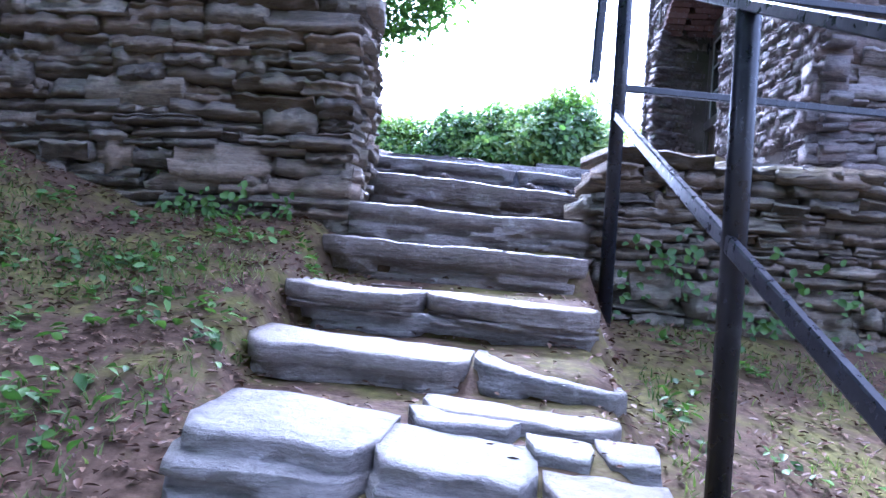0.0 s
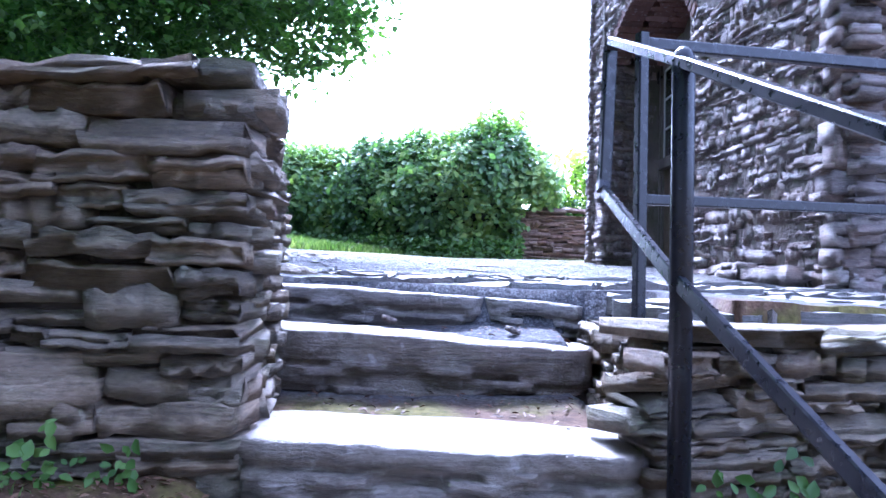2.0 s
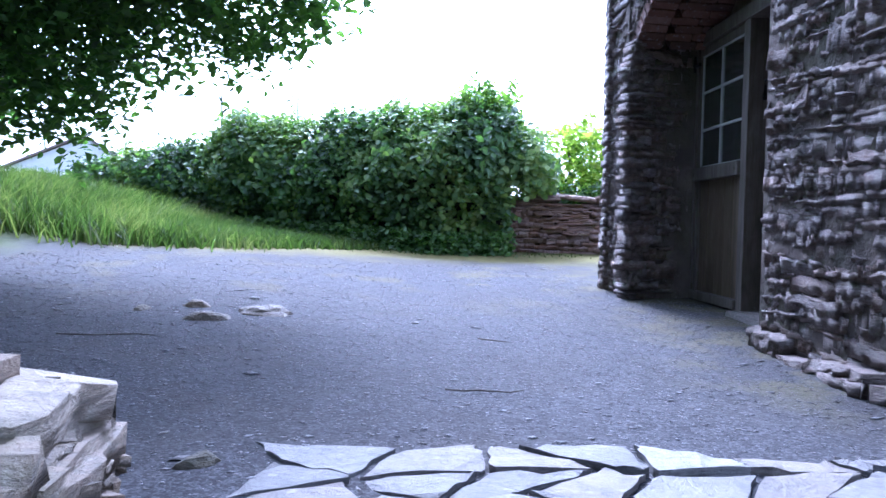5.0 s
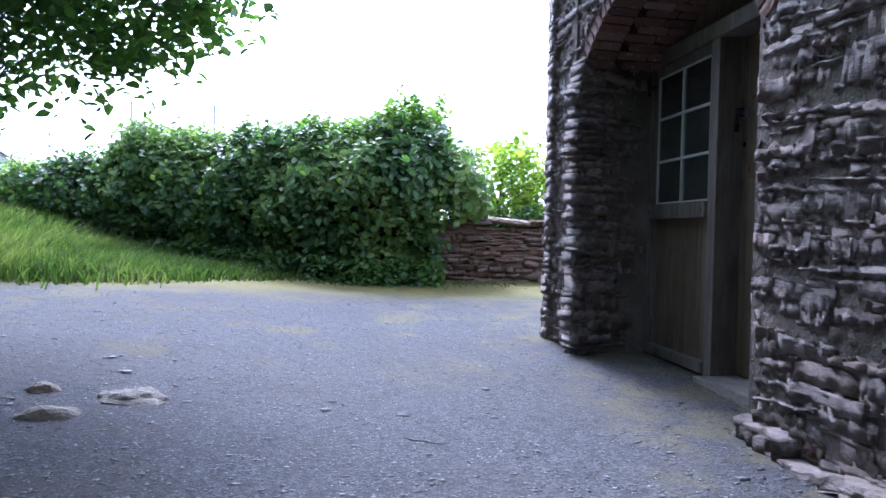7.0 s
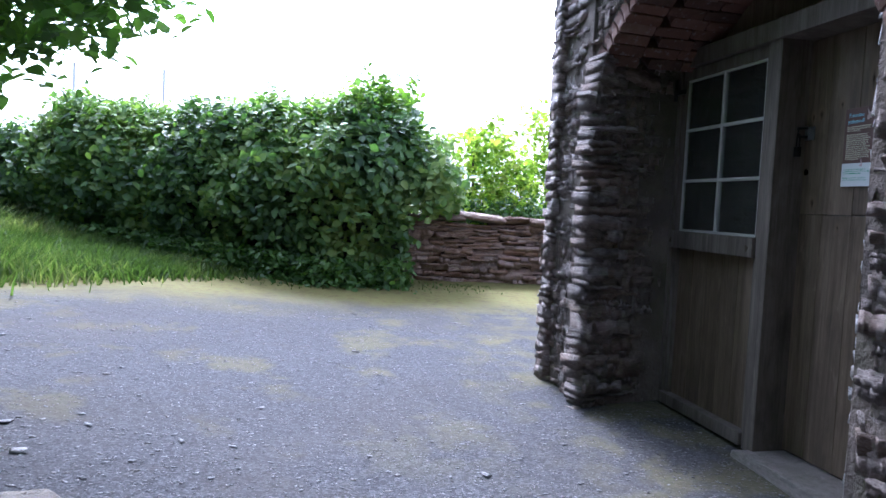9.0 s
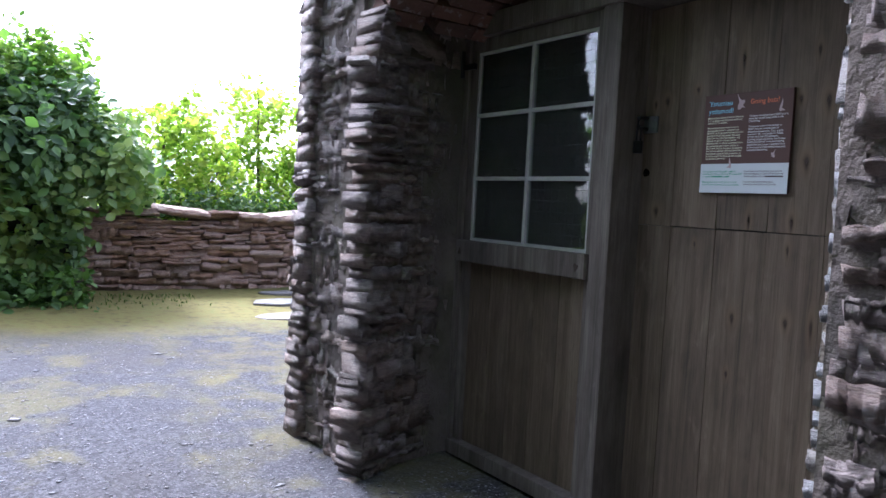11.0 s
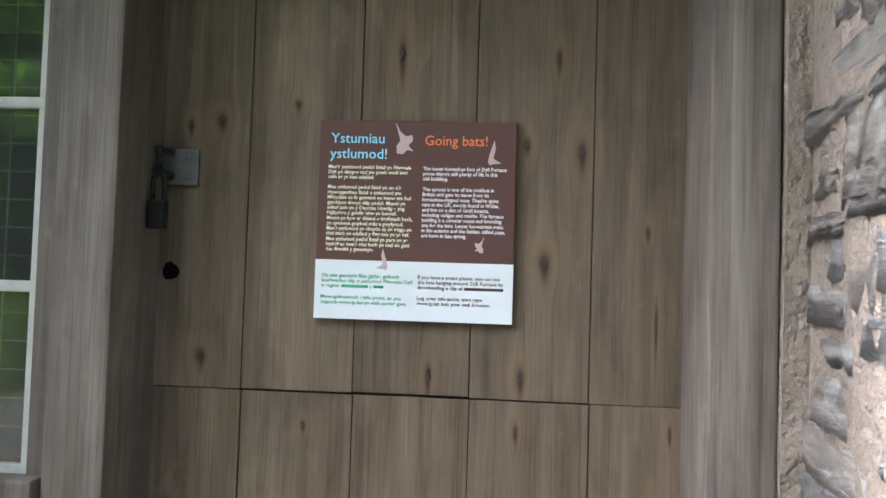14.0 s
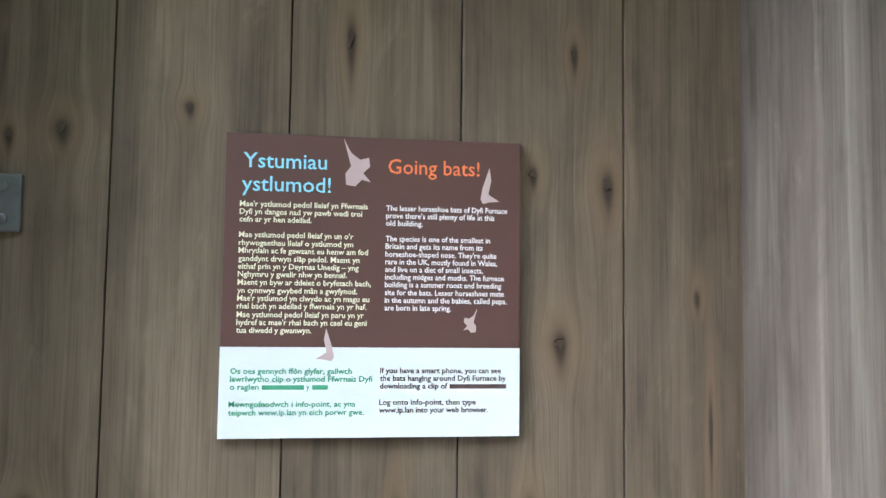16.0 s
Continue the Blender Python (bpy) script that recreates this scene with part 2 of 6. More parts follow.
def make_wood(name, a, b, c, knots=(), grain=0.32):
    """Weathered boards: upright grain that bends round the knots, water stains and a tint of their own."""
    m = Mat(name, spec=0.25)
    own = m.random()
    y, z = m.axis(1), m.axis(2)
    bend, heart, halo = None, None, None
    for ky, kz, w, h in knots:
        dy, dz = m.math("SUBTRACT", y, ky), m.math("SUBTRACT", z, kz)
        far = m.math("ADD", m.math("POWER", m.math("MULTIPLY", dy, 1 / (w * 1.7)), 2.0), m.math("POWER", m.math("MULTIPLY", dz, 1 / (h * 2.4)), 2.0))
        near = m.math("POWER", 2.718, m.math("MULTIPLY", far, -1.0))
        push = m.math("MULTIPLY", dy, near)
        tail = m.math("ADD", m.math("POWER", m.math("MULTIPLY", m.math("ADD", dy, 0.15 * w), 2.2 / w), 2.0), m.math("POWER", m.math("MULTIPLY", m.math("ADD", dz, h * 1.1), 0.75 / h), 2.0))
        core = m.math("ADD", m.math("POWER", near, 5.0), m.math("MULTIPLY", m.math("POWER", 2.718, m.math("MULTIPLY", tail, -1.0)), 0.6))
        bend = push if bend is None else m.math("ADD", bend, push)
        heart = core if heart is None else m.math("ADD", heart, core)
        halo = near if halo is None else m.math("ADD", halo, near)
    src = m.pos
    if knots:
        shift = m.node("ShaderNodeCombineXYZ")
        m.link(m.math("MULTIPLY", bend, -0.93), shift.inputs[1])
        add = m.node("ShaderNodeVectorMath")
        m.link(m.pos, add.inputs[0])
        m.link(shift.outputs[0], add.inputs[1])
        src = add.outputs[0]
    p = m.shifted(src, own)
    rings = m.noise(6.0, 4, m.scaled(1.0, 2.2, 0.14, p), 0.58, 1.2)
    lines = m.noise(1.0, 3, m.scaled(30.0, 72.0, 1.3, p), 0.68, 0.9)
    fibre = m.noise(48.0, 4, m.scaled(1.0, 1.8, 0.03, p), 0.6, 0.3)
    fine = m.noise(1.0, 3, m.scaled(60.0, 300.0, 6.0, p), 0.65, 0.4)
    stain = m.noise(2.4, 5, m.scaled(1.0, 1.6, 0.7, p), 0.6)
    pale = m.noise(3.1, 4, m.scaled(1.0, 2.4, 0.3, p))
    blotch = m.noise(9.0, 5, m.scaled(1.0, 1.3, 0.55, p), 0.65, 0.5)
    col = m.ramp(m.math("ADD", m.math("MULTIPLY", rings, 0.8), m.math("MULTIPLY", fibre, 0.2)), (0.34, a), (0.5, b), (0.68, c))
    col = m.mix(m.math("MULTIPLY", m.step(stain, 0.46, 0.72), 0.5), col, (a[0] * 0.72, a[1] * 0.78, a[2] * 0.95))
    col = m.mix(m.math("MULTIPLY", m.step(pale, 0.52, 0.75), 0.5), col, c)
    col = m.mix(m.math("MULTIPLY", m.step(blotch, 0.58, 0.7), 0.35), col, tuple(v * 1.15 for v in c))
    col = m.mix(m.math("MULTIPLY", own, 0.25), col, b)
    col = m.mix(grain, col, m.ramp(lines, (0.36, 0.36), (0.49, 0.92), (0.6, 1.0)), "MULTIPLY")
    col = m.mix(0.4, col, m.ramp(fine, (0.36, 0.5), (0.5, 0.97), (0.6, 1.0)), "MULTIPLY")
    col = m.mix(0.45, col, m.ramp(blotch, (0.36, 0.55), (0.5, 0.95), (0.6, 1.0)), "MULTIPLY")
    if knots:
        col = m.mix(m.math("MULTIPLY", halo, 0.5, True), col, tuple(v * k for v, k in zip(c, (1.05, 0.9, 0.72))))
        col = m.mix(m.math("MULTIPLY", heart, 0.85, True), col, (0.035, 0.022, 0.014))
    return m.done(col, m.ramp(rings, (0.3, 0.6), (0.7, 0.8)), m.bump(lines, 0.3, 0.002, m.bump(fibre, 0.3, 0.002, m.bump(rings, 0.25, 0.004))))


PINE = ((0.079, 0.057, 0.037), (0.13, 0.097, 0.065), (0.192, 0.149, 0.104))
DOOR_WOOD = make_wood("weathered_pine", *PINE)
DOOR_WOOD_UP = make_wood("weathered_pine_upper", *PINE, KNOTS_UP)
DOOR_WOOD_LOW = make_wood("weathered_pine_lower", *PINE, KNOTS_LOW)
FRAME_WOOD = make_wood("grey_oak", (0.075, 0.063, 0.05), (0.128, 0.108, 0.089), (0.2, 0.175, 0.147), grain=0.35)


def plain(name, col, rough=0.6, metal=0.0, spec=0.4, vary=0.3, scale=30.0):
    m = Mat(name, rough, metal, spec)
    n = m.noise(scale, 4)
    return m.done(m.mix(m.math("MULTIPLY", m.step(n, 0.35, 0.7), vary), col, tuple(c * 0.55 for c in col)), m.ramp(n, (0.3, max(0.05, rough - 0.1)), (0.7, min(1.0, rough + 0.15))), m.bump(n, 0.12, 0.003))


def make_iron():
    m = Mat("black_iron_paint", rough=0.35, spec=0.4)
    n = m.noise(45.0, 4)
    wear = m.step(m.noise(11.0, 5, None, 0.7), 0.58, 0.7)
    col = m.mix(m.math("MULTIPLY", wear, 0.15), (0.006, 0.007, 0.012), (0.09, 0.1, 0.115))
    return m.done(col, m.ramp(n, (0.3, 0.22), (0.7, 0.42)), m.bump(n, 0.2, 0.002))


IRON = make_iron()
KNOT = plain("dark_knot", (0.045, 0.028, 0.018), 0.75)
RUSTY = plain("galvanised_steel", (0.16, 0.165, 0.165), 0.5, 0.7)
DARK_STEEL = plain("dark_padlock", (0.02, 0.02, 0.02), 0.45, 0.6)
WIRE = plain("grey_wire", (0.12, 0.12, 0.11), 0.55, 0.6)
# Shade inside the door's hole, put into a black colour.
HOLE_SHADE = plain("hole_shade", (0.004, 0.0035, 0.003), 0.95, spec=0.0)
# The shade of an unlit room, put into the colour.
ROOM_SHADE = plain("room_shade", (0.03, 0.027, 0.025), 0.9)
BAR_PAINT = plain("pale_glazing_bar", (0.42, 0.41, 0.38), 0.65)
SIGN_BROWN = Mat("sign_brown", rough=0.55, spec=0.3).done((0.085, 0.042, 0.034))
SIGN_WHITE = Mat("sign_white", rough=0.55, spec=0.3).done((0.6, 0.64, 0.65))
INK_BLUE = plain("ink_blue", (0.25, 0.62, 0.78), 0.5, vary=0.0)
INK_ORANGE = plain("ink_orange", (0.72, 0.17, 0.06), 0.5, vary=0.0)
INK_CREAM = plain("ink_cream", (0.72, 0.7, 0.5), 0.5, vary=0.0)
INK_PALE = plain("ink_pale", (0.75, 0.7, 0.7), 0.5, vary=0.0)
INK_GREEN = plain("ink_green", (0.07, 0.32, 0.19), 0.5, vary=0.0)
INK_DARK = plain("ink_dark", (0.09, 0.06, 0.06), 0.5, vary=0.0)
INK_PINK = plain("ink_pinkish_grey", (0.45, 0.34, 0.33), 0.5, vary=0.1)


def make_glass():
    m = Mat("old_window_glass", rough=0.03, spec=0.5)
    m.b.inputs["Transmission Weight"].default_value = 0.978
    m.b.inputs["IOR"].default_value = 1.5
    return m.done((0.7, 0.75, 0.68), None, m.bump(m.noise(6.0, 2), 0.02, 0.02))


GLASS = make_glass()


def make_brick():
    m = Mat("old_red_brick", spec=0.3)
    own = m.random()
    p = m.shifted(m.pos, own)
    n = m.noise(18.0, 4, p)
    col = m.ramp(m.math("ADD", m.math("MULTIPLY", own, 0.6), m.math("MULTIPLY", n, 0.4)), (0.2, (0.075, 0.045, 0.037)), (0.55, (0.15, 0.078, 0.058)), (0.9, (0.23, 0.15, 0.12)))
    col = m.mix(m.math("MULTIPLY", m.step(m.noise(30.0, 3, p), 0.58, 0.7), 0.4), col, (0.3, 0.27, 0.25))
    return m.done(col, 0.85, m.bump(n, 0.6, 0.012))


BRICK = make_brick()


def make_leaf(name, dark, mid, light, shine=0.35, through=0.25, patch=0.35):
    m = Mat(name, rough=0.45, spec=shine)
    own = m.random(True)
    col = m.ramp(m.math("ADD", m.math("MULTIPLY", own, 1.05 - patch), m.math("MULTIPLY", m.step(m.noise(0.8, 4), 0.36, 0.66), patch)), (0.1, dark), (0.5, mid), (0.95, light))
    m.link(col, m.b.inputs["Base Color"])
    glow = m.node("ShaderNodeBsdfTranslucent")
    m.link(m.mix(1.0, col, (1.3, 1.6, 0.6), "MULTIPLY"), glow.inputs[0])
    both = m.node("ShaderNodeMixShader")
    both.inputs[0].default_value = through
    m.link(m.b.outputs[0], both.inputs[1])
    m.link(glow.outputs[0], both.inputs[2])
    m.link(both.outputs[0], m.t.nodes["Material Output"].inputs[0])
    return m.m


HEDGE_LEAF = make_leaf("bramble_leaf", (0.045, 0.09, 0.038), (0.12, 0.205, 0.068), (0.28, 0.36, 0.105), 0.3, 0.36, 0.6)
BRIGHT_LEAF = make_leaf("light_green_leaf", (0.07, 0.14, 0.025), (0.15, 0.24, 0.045), (0.28, 0.36, 0.085), 0.3, 0.5)
YELLOW_LEAF = make_leaf("shrub_leaf", (0.11, 0.19, 0.025), (0.24, 0.32, 0.05), (0.42, 0.44, 0.1), 0.3, 0.55)
TREE_LEAF = make_leaf("tree_leaf", (0.035, 0.07, 0.018), (0.065, 0.13, 0.03), (0.13, 0.22, 0.05), 0.35, 0.58)
GRASS_BLADE = make_leaf("grass_blade", (0.035, 0.06, 0.016), (0.075, 0.115, 0.034), (0.2, 0.21, 0.1), 0.15, 0.4, 0.5)
WEED_LEAF = make_leaf("weed_leaf", (0.03, 0.065, 0.014), (0.06, 0.12, 0.025), (0.12, 0.2, 0.05), 0.2, 0.3)
LITTER = make_leaf("dead_leaf", (0.04, 0.022, 0.013), (0.085, 0.045, 0.028), (0.16, 0.1, 0.062), 0.05, 0.0)
# The hedge's inner shade, put into a near-black colour.
HEDGE_SHADE = plain("hedge_shade", (0.012, 0.02, 0.01), 0.9, vary=0.6, scale=6.0)
BARK = plain("grey_bark", (0.09, 0.075, 0.06), 0.9, vary=0.6, scale=14.0)
PEBBLE = slate("gravel_chip", (0.08, 0.08, 0.087), (0.18, 0.18, 0.19), (0.42, 0.42, 0.435), island=True, moss=0.0, rough=0.5)


def make_ground():
    """Slate gravel in the yard; moss, soil and litter on the slope below; a mossy verge and grass beyond."""
    m = Mat("ground_cover", spec=0.08)
    x, y = m.axis(0), m.axis(1)
    wob = m.math("MULTIPLY", m.math("SUBTRACT", m.noise(0.9, 5), 0.5), 2.4)
    chip = m.cells(70.0, None, "Color")
    chip_edge = m.cells(70.0)
    chip2 = m.cells(150.0, None, "Color")
    grit = m.noise(120.0, 3)
    tone = m.math("ADD", m.math("MULTIPLY", m.axis(0, chip), 0.5), m.math("MULTIPLY", m.axis(0, chip2), 0.5))
    gravel = m.ramp(tone, (0.15, (0.024, 0.024, 0.026)), (0.5, (0.046, 0.046, 0.05)), (0.88, (0.11, 0.11, 0.118)))
    gravel = m.mix(m.math("MULTIPLY", m.step(m.noise(0.7, 4), 0.45, 0.7), 0.3), gravel, (0.06, 0.052, 0.043))
    mossy = m.ramp(m.noise(11.0, 5), (0.3, (0.085, 0.072, 0.03)), (0.5, (0.15, 0.132, 0.045)), (0.75, (0.12, 0.13, 0.045)))
    soil = m.ramp(m.noise(24.0, 6, None, 0.7), (0.3, (0.03, 0.018, 0.011)), (0.52, (0.068, 0.042, 0.026)), (0.78, (0.125, 0.08, 0.053)))
    green = m.ramp(m.noise(30.0, 5), (0.3, (0.046, 0.041, 0.012)), (0.7, (0.125, 0.11, 0.03)))
    slope = m.mix(m.step(m.noise(2.6, 6, None, 0.7), 0.41, 0.63), soil, green)
    grass = m.ramp(m.noise(6.0, 5), (0.3, (0.035, 0.05, 0.016)), (0.7, (0.085, 0.105, 0.035)))
    # verge: beyond the gravel to the north and west
    far = m.math("ADD", m.math("ADD", y, m.math("MULTIPLY", m.math("MAXIMUM", m.math("MULTIPLY", x, -1.0), 0.0), 0.12)), wob)
    col = m.mix(m.step(far, 12.6, 14.2), gravel, mossy)
    col = m.mix(m.step(m.math("ADD", far, wob), 15.2, 17.0), col, grass)
    west = m.math("ADD", m.math("MULTIPLY", x, -1.0), wob)
    col = m.mix(m.math("MULTIPLY", m.step(west, 4.2, 5.6), m.step(y, 9.0, 12.0)), col, grass)
    foot = m.math("MULTIPLY", m.step(m.math("ADD", x, m.math("MULTIPLY", wob, 0.35)), 0.75, 1.55), m.step(m.noise(3.3, 4), 0.42, 0.6))
    col = m.mix(m.math("MULTIPLY", m.math("MULTIPLY", foot, m.step(y, 5.5, 6.5)), 0.35), col, mossy)
    spot = m.math("MULTIPLY", m.step(m.noise(1.1, 6, None, 0.65), 0.53, 0.63), m.step(y, 7.5, 10.5))
    col = m.mix(m.math("MULTIPLY", spot, 0.4), col, mossy)
    dirt = m.math("MULTIPLY", m.step(m.noise(2.2, 6, None, 0.68), 0.5, 0.66), m.step(m.math("MULTIPLY", x, -1.0), -0.6, 1.6))
    col = m.mix(m.math("MULTIPLY", dirt, 0.4), col, (0.05, 0.041, 0.035))
    below = m.step(y, 3.95, 3.75)
    below.node.inputs[1].default_value, below.node.inputs[2].default_value = 3.7, 4.0
    col = m.mix(below, slope, col)
    height = m.math("ADD", m.math("MULTIPLY", chip_edge, -1.0), m.math("MULTIPLY", grit, 0.5))
    return m.done(col, 0.85, m.bump(height, 0.3, 0.005, m.bump(m.noise(9.0, 5), 0.35, 0.02)))


GROUND = make_ground()

# ---- ground: one sheet ----
STEPS = [(-0.3, 0.12), (0.2, 0.26), (0.72, 0.44), (1.0, 0.585), (1.26, 0.665), (1.92, 0.755), (2.36, 0.9), (2.92, 1.06), (3.2, 1.215), (3.96, 1.42), (4.38, 1.555)]


def smooth(a, b, v):
    t = np.clip((v - a) / (b - a), 0, 1)
    return t * t * (3 - 2 * t)


def ground_z(x, y):
    """Height of the ground; works on numbers and on arrays."""
    x, y = np.asarray(x, float), np.asarray(y, float)
    d = y - 4.4
    yard = 1.575 + 0.034 * np.clip(d, 0, 6) + 0.022 * np.clip(d - 6, 0, 30) + 0.035 * np.clip(-x, 0, 6)
    yard = yard + 0.75 * smooth(-3.6, -9.0, x) * smooth(10.0, 15.0, y)
    yard = yard - 0.03 * smooth(0.6, 1.6, x) * smooth(7.0, 5.0, y)
    left = 1.15 + 0.29 * np.clip(y - 3.2, -5, 3) + 0.36 * np.clip(-1.65 - x, 0, 4)
    right = 0.82 + 0.22 * np.clip(y - 3.3, -5, 1) - 0.12 * np.clip(x - 0.4, 0, 6)
    run = np.zeros_like(y) - 0.02
    for k, (ys, zs) in enumerate(STEPS):
        nxt = STEPS[k + 1][0] if k + 1 < len(STEPS) else 5.2
        run = np.where(y >= ys + 0.06, zs - 0.045 + 0.05 * np.clip((y - ys) / (nxt - ys), 0, 1), run)
    rim = np.interp(y, [1.0, 1.9, 2.6, 3.1, 3.4, 4.3], [-0.62, -0.76, -0.8, -0.86, -0.92, -1.1])
    low = left + (run - left) * np.clip((x - rim) / 0.08, 0, 1)
    low = low + (right - low) * smooth(0.22, 0.36, x)
    edge = np.where(x < -1.06, 3.7, np.where(x < 0.3, 4.5, np.where(x < 0.62, 4.5, 3.5 + 0.27 * (x - 0.3))))
    z = np.where(y > edge, yard, low)
    return z


def spread(a, b, step):
    return list(np.arange(a, b - 1e-6, step))


gx = np.array([-420, -150, -60, -30, -18, -12, -9] + spread(-7, -3, 0.25) + spread(-3, 2.6, 0.05) + spread(2.6, 6, 0.2) + [6, 8, 12, 20, 40, 120, 420])
gy = np.array([-420, -150, -60, -25, -12, -6, -4] + spread(-3, -0.6, 0.2) + spread(-0.6, 5.4, 0.05) + spread(5.4, 20, 0.2) + [20, 23, 28, 40, 70, 150, 420])
XX, YY = np.meshgrid(gx, gy)
ZZ = ground_z(XX, YY)
for i in range(ZZ.shape[0]):
    if -4 < gy[i] < 22:
        for j in range(ZZ.shape[1]):
            if -9 < gx[j] < 7:
                p = Vector((gx[j], gy[i], 0.0))
                ZZ[i, j] += 0.018 * noise.noise(p * 1.3) + (0.012 * noise.noise(p * 5.0) if gy[i] < 4 else 0.005 * noise.noise(p * 6.0))
nx_, ny_ = len(gx), len(gy)
idx = np.arange(nx_ * ny_).reshape(ny_, nx_)
quads = np.stack([idx[:-1, :-1], idx[:-1, 1:], idx[1:, 1:], idx[1:, :-1]], -1).reshape(-1, 4)


def ground_at(x, y):
    """Height of the finished ground sheet, with its small bumps."""
    x, y = np.asarray(x, float), np.asarray(y, float)
    j = np.clip(np.searchsorted(gx, x) - 1, 0, nx_ - 2)
    i = np.clip(np.searchsorted(gy, y) - 1, 0, ny_ - 2)
    a = (x - gx[j]) / (gx[j + 1] - gx[j])
    b = (y - gy[i]) / (gy[i + 1] - gy[i])
    return (ZZ[i, j] * (1 - a) + ZZ[i, j + 1] * a) * (1 - b) + (ZZ[i + 1, j] * (1 - a) + ZZ[i + 1, j + 1] * a) * b


ground = new("ground", arrays_mesh("ground", np.stack([XX, YY, ZZ], -1).reshape(-1, 3), quads, GROUND, True))
tagged(ground, "grey slate gravel yard with mossy soil slope and grass", "ground", kind="structure")

# ---- stones ----
def stone_shape(seed, nx=5, jag=0.16, most=3, calm=1.0):
    """Points and quads of one split slab in a unit cube; -y is its outer face, broken into beds."""
    r = random.Random(seed)
    beds = r.randint(1, most)
    cuts = sorted([0.0, 1.0] + [r.uniform(0.2, 0.8) for _ in range(beds - 1)])
    rows = []
    for a, b in zip(cuts, cuts[1:]):
        y = r.uniform(-jag, jag)
        rows += [(a + 0.015, y + r.uniform(0, 0.06)), (b - 0.015, y + r.uniform(0, 0.06))]
    taper = (r.choice((0.0, 0.0, 0.35, 0.7)) * calm, r.choice((0.0, 0.0, 0.35, 0.7)) * calm)
    rise = r.uniform(-0.12, 0.12)
    back = (r.uniform(0, 0.12) * calm, r.uniform(0, 0.12) * calm)
    top = [r.gauss(0, 0.085) for _ in range(nx + 1)]
    bot = [r.gauss(0, 0.085) for _ in range(nx + 1)]
    own = [[r.gauss(0, jag * 0.4) for _ in range(nx + 1)] for _ in range(beds)]
    pts, faces = [], []
    R = len(rows)
    for i in range(nx + 1):
        s = i / nx
        end = taper[0] if i == 0 else taper[1] if i == nx else 0.0
        drift = r.gauss(0, jag * 0.3)
        for q, (t, y) in enumerate(rows):
            z = (t - 0.5) * (1 - end * 0.5) + (top[i] * t + bot[i] * (1 - t)) + rise * (s - 0.5)
            x = s - 0.5 + (0 if 0 < i < nx else r.uniform(-0.03, 0.03)) + (r.uniform(-0.05, 0.05) if 0 < i < nx else 0)
            push = back[0] if i == 0 else back[1] if i == nx else 0.0
            pts.append((x, -0.5 + y + drift + push + own[q // 2][i] + r.gauss(0, jag * 0.16), z))
        for t in (1.0, 0.0):
            pts.append((s - 0.5, 0.5, (t - 0.5) * 0.9))
    n = R + 2
    for i in range(nx):
        a, b = i * n, (i + 1) * n
        for q in range(n):
            p = (q + 1) % n
            faces.append((a + q, b + q, b + p, a + p))
    ends = []
    for base, flip in ((0, False), (nx * n, True)):
        for q in range(1, n - 1):
            f3 = (base, base + q, base + q + 1) if not flip else (base, base + q + 1, base + q)
            ends.append(f3)
    tris = [t for f in faces for t in ((f[0], f[1], f[2]), (f[0], f[2], f[3]))] + ends
    return np.array(pts), np.array(tris)


POOL = [stone_shape(s, 6, 0.1, 3, 0.55) for s in range(28)]
JAGGED = [stone_shape(100 + s, 10, 0.1, 3, 0.0) for s in range(28)]


def pool_meshes(pool, name, material):
    return [arrays_mesh(name, p, f, material) for p, f in pool]


def kept(a, b, z, skip):
    """The longest stretch between a and b that is not left open."""
    best, start = (a, a), None
    for k in range(13):
        t = a + (b - a) * k / 12
        if skip(t, z):
            start = None
            continue
        start = t if start is None else start
        if t - start > best[1] - best[0]:
            best = (start, t)
    return best


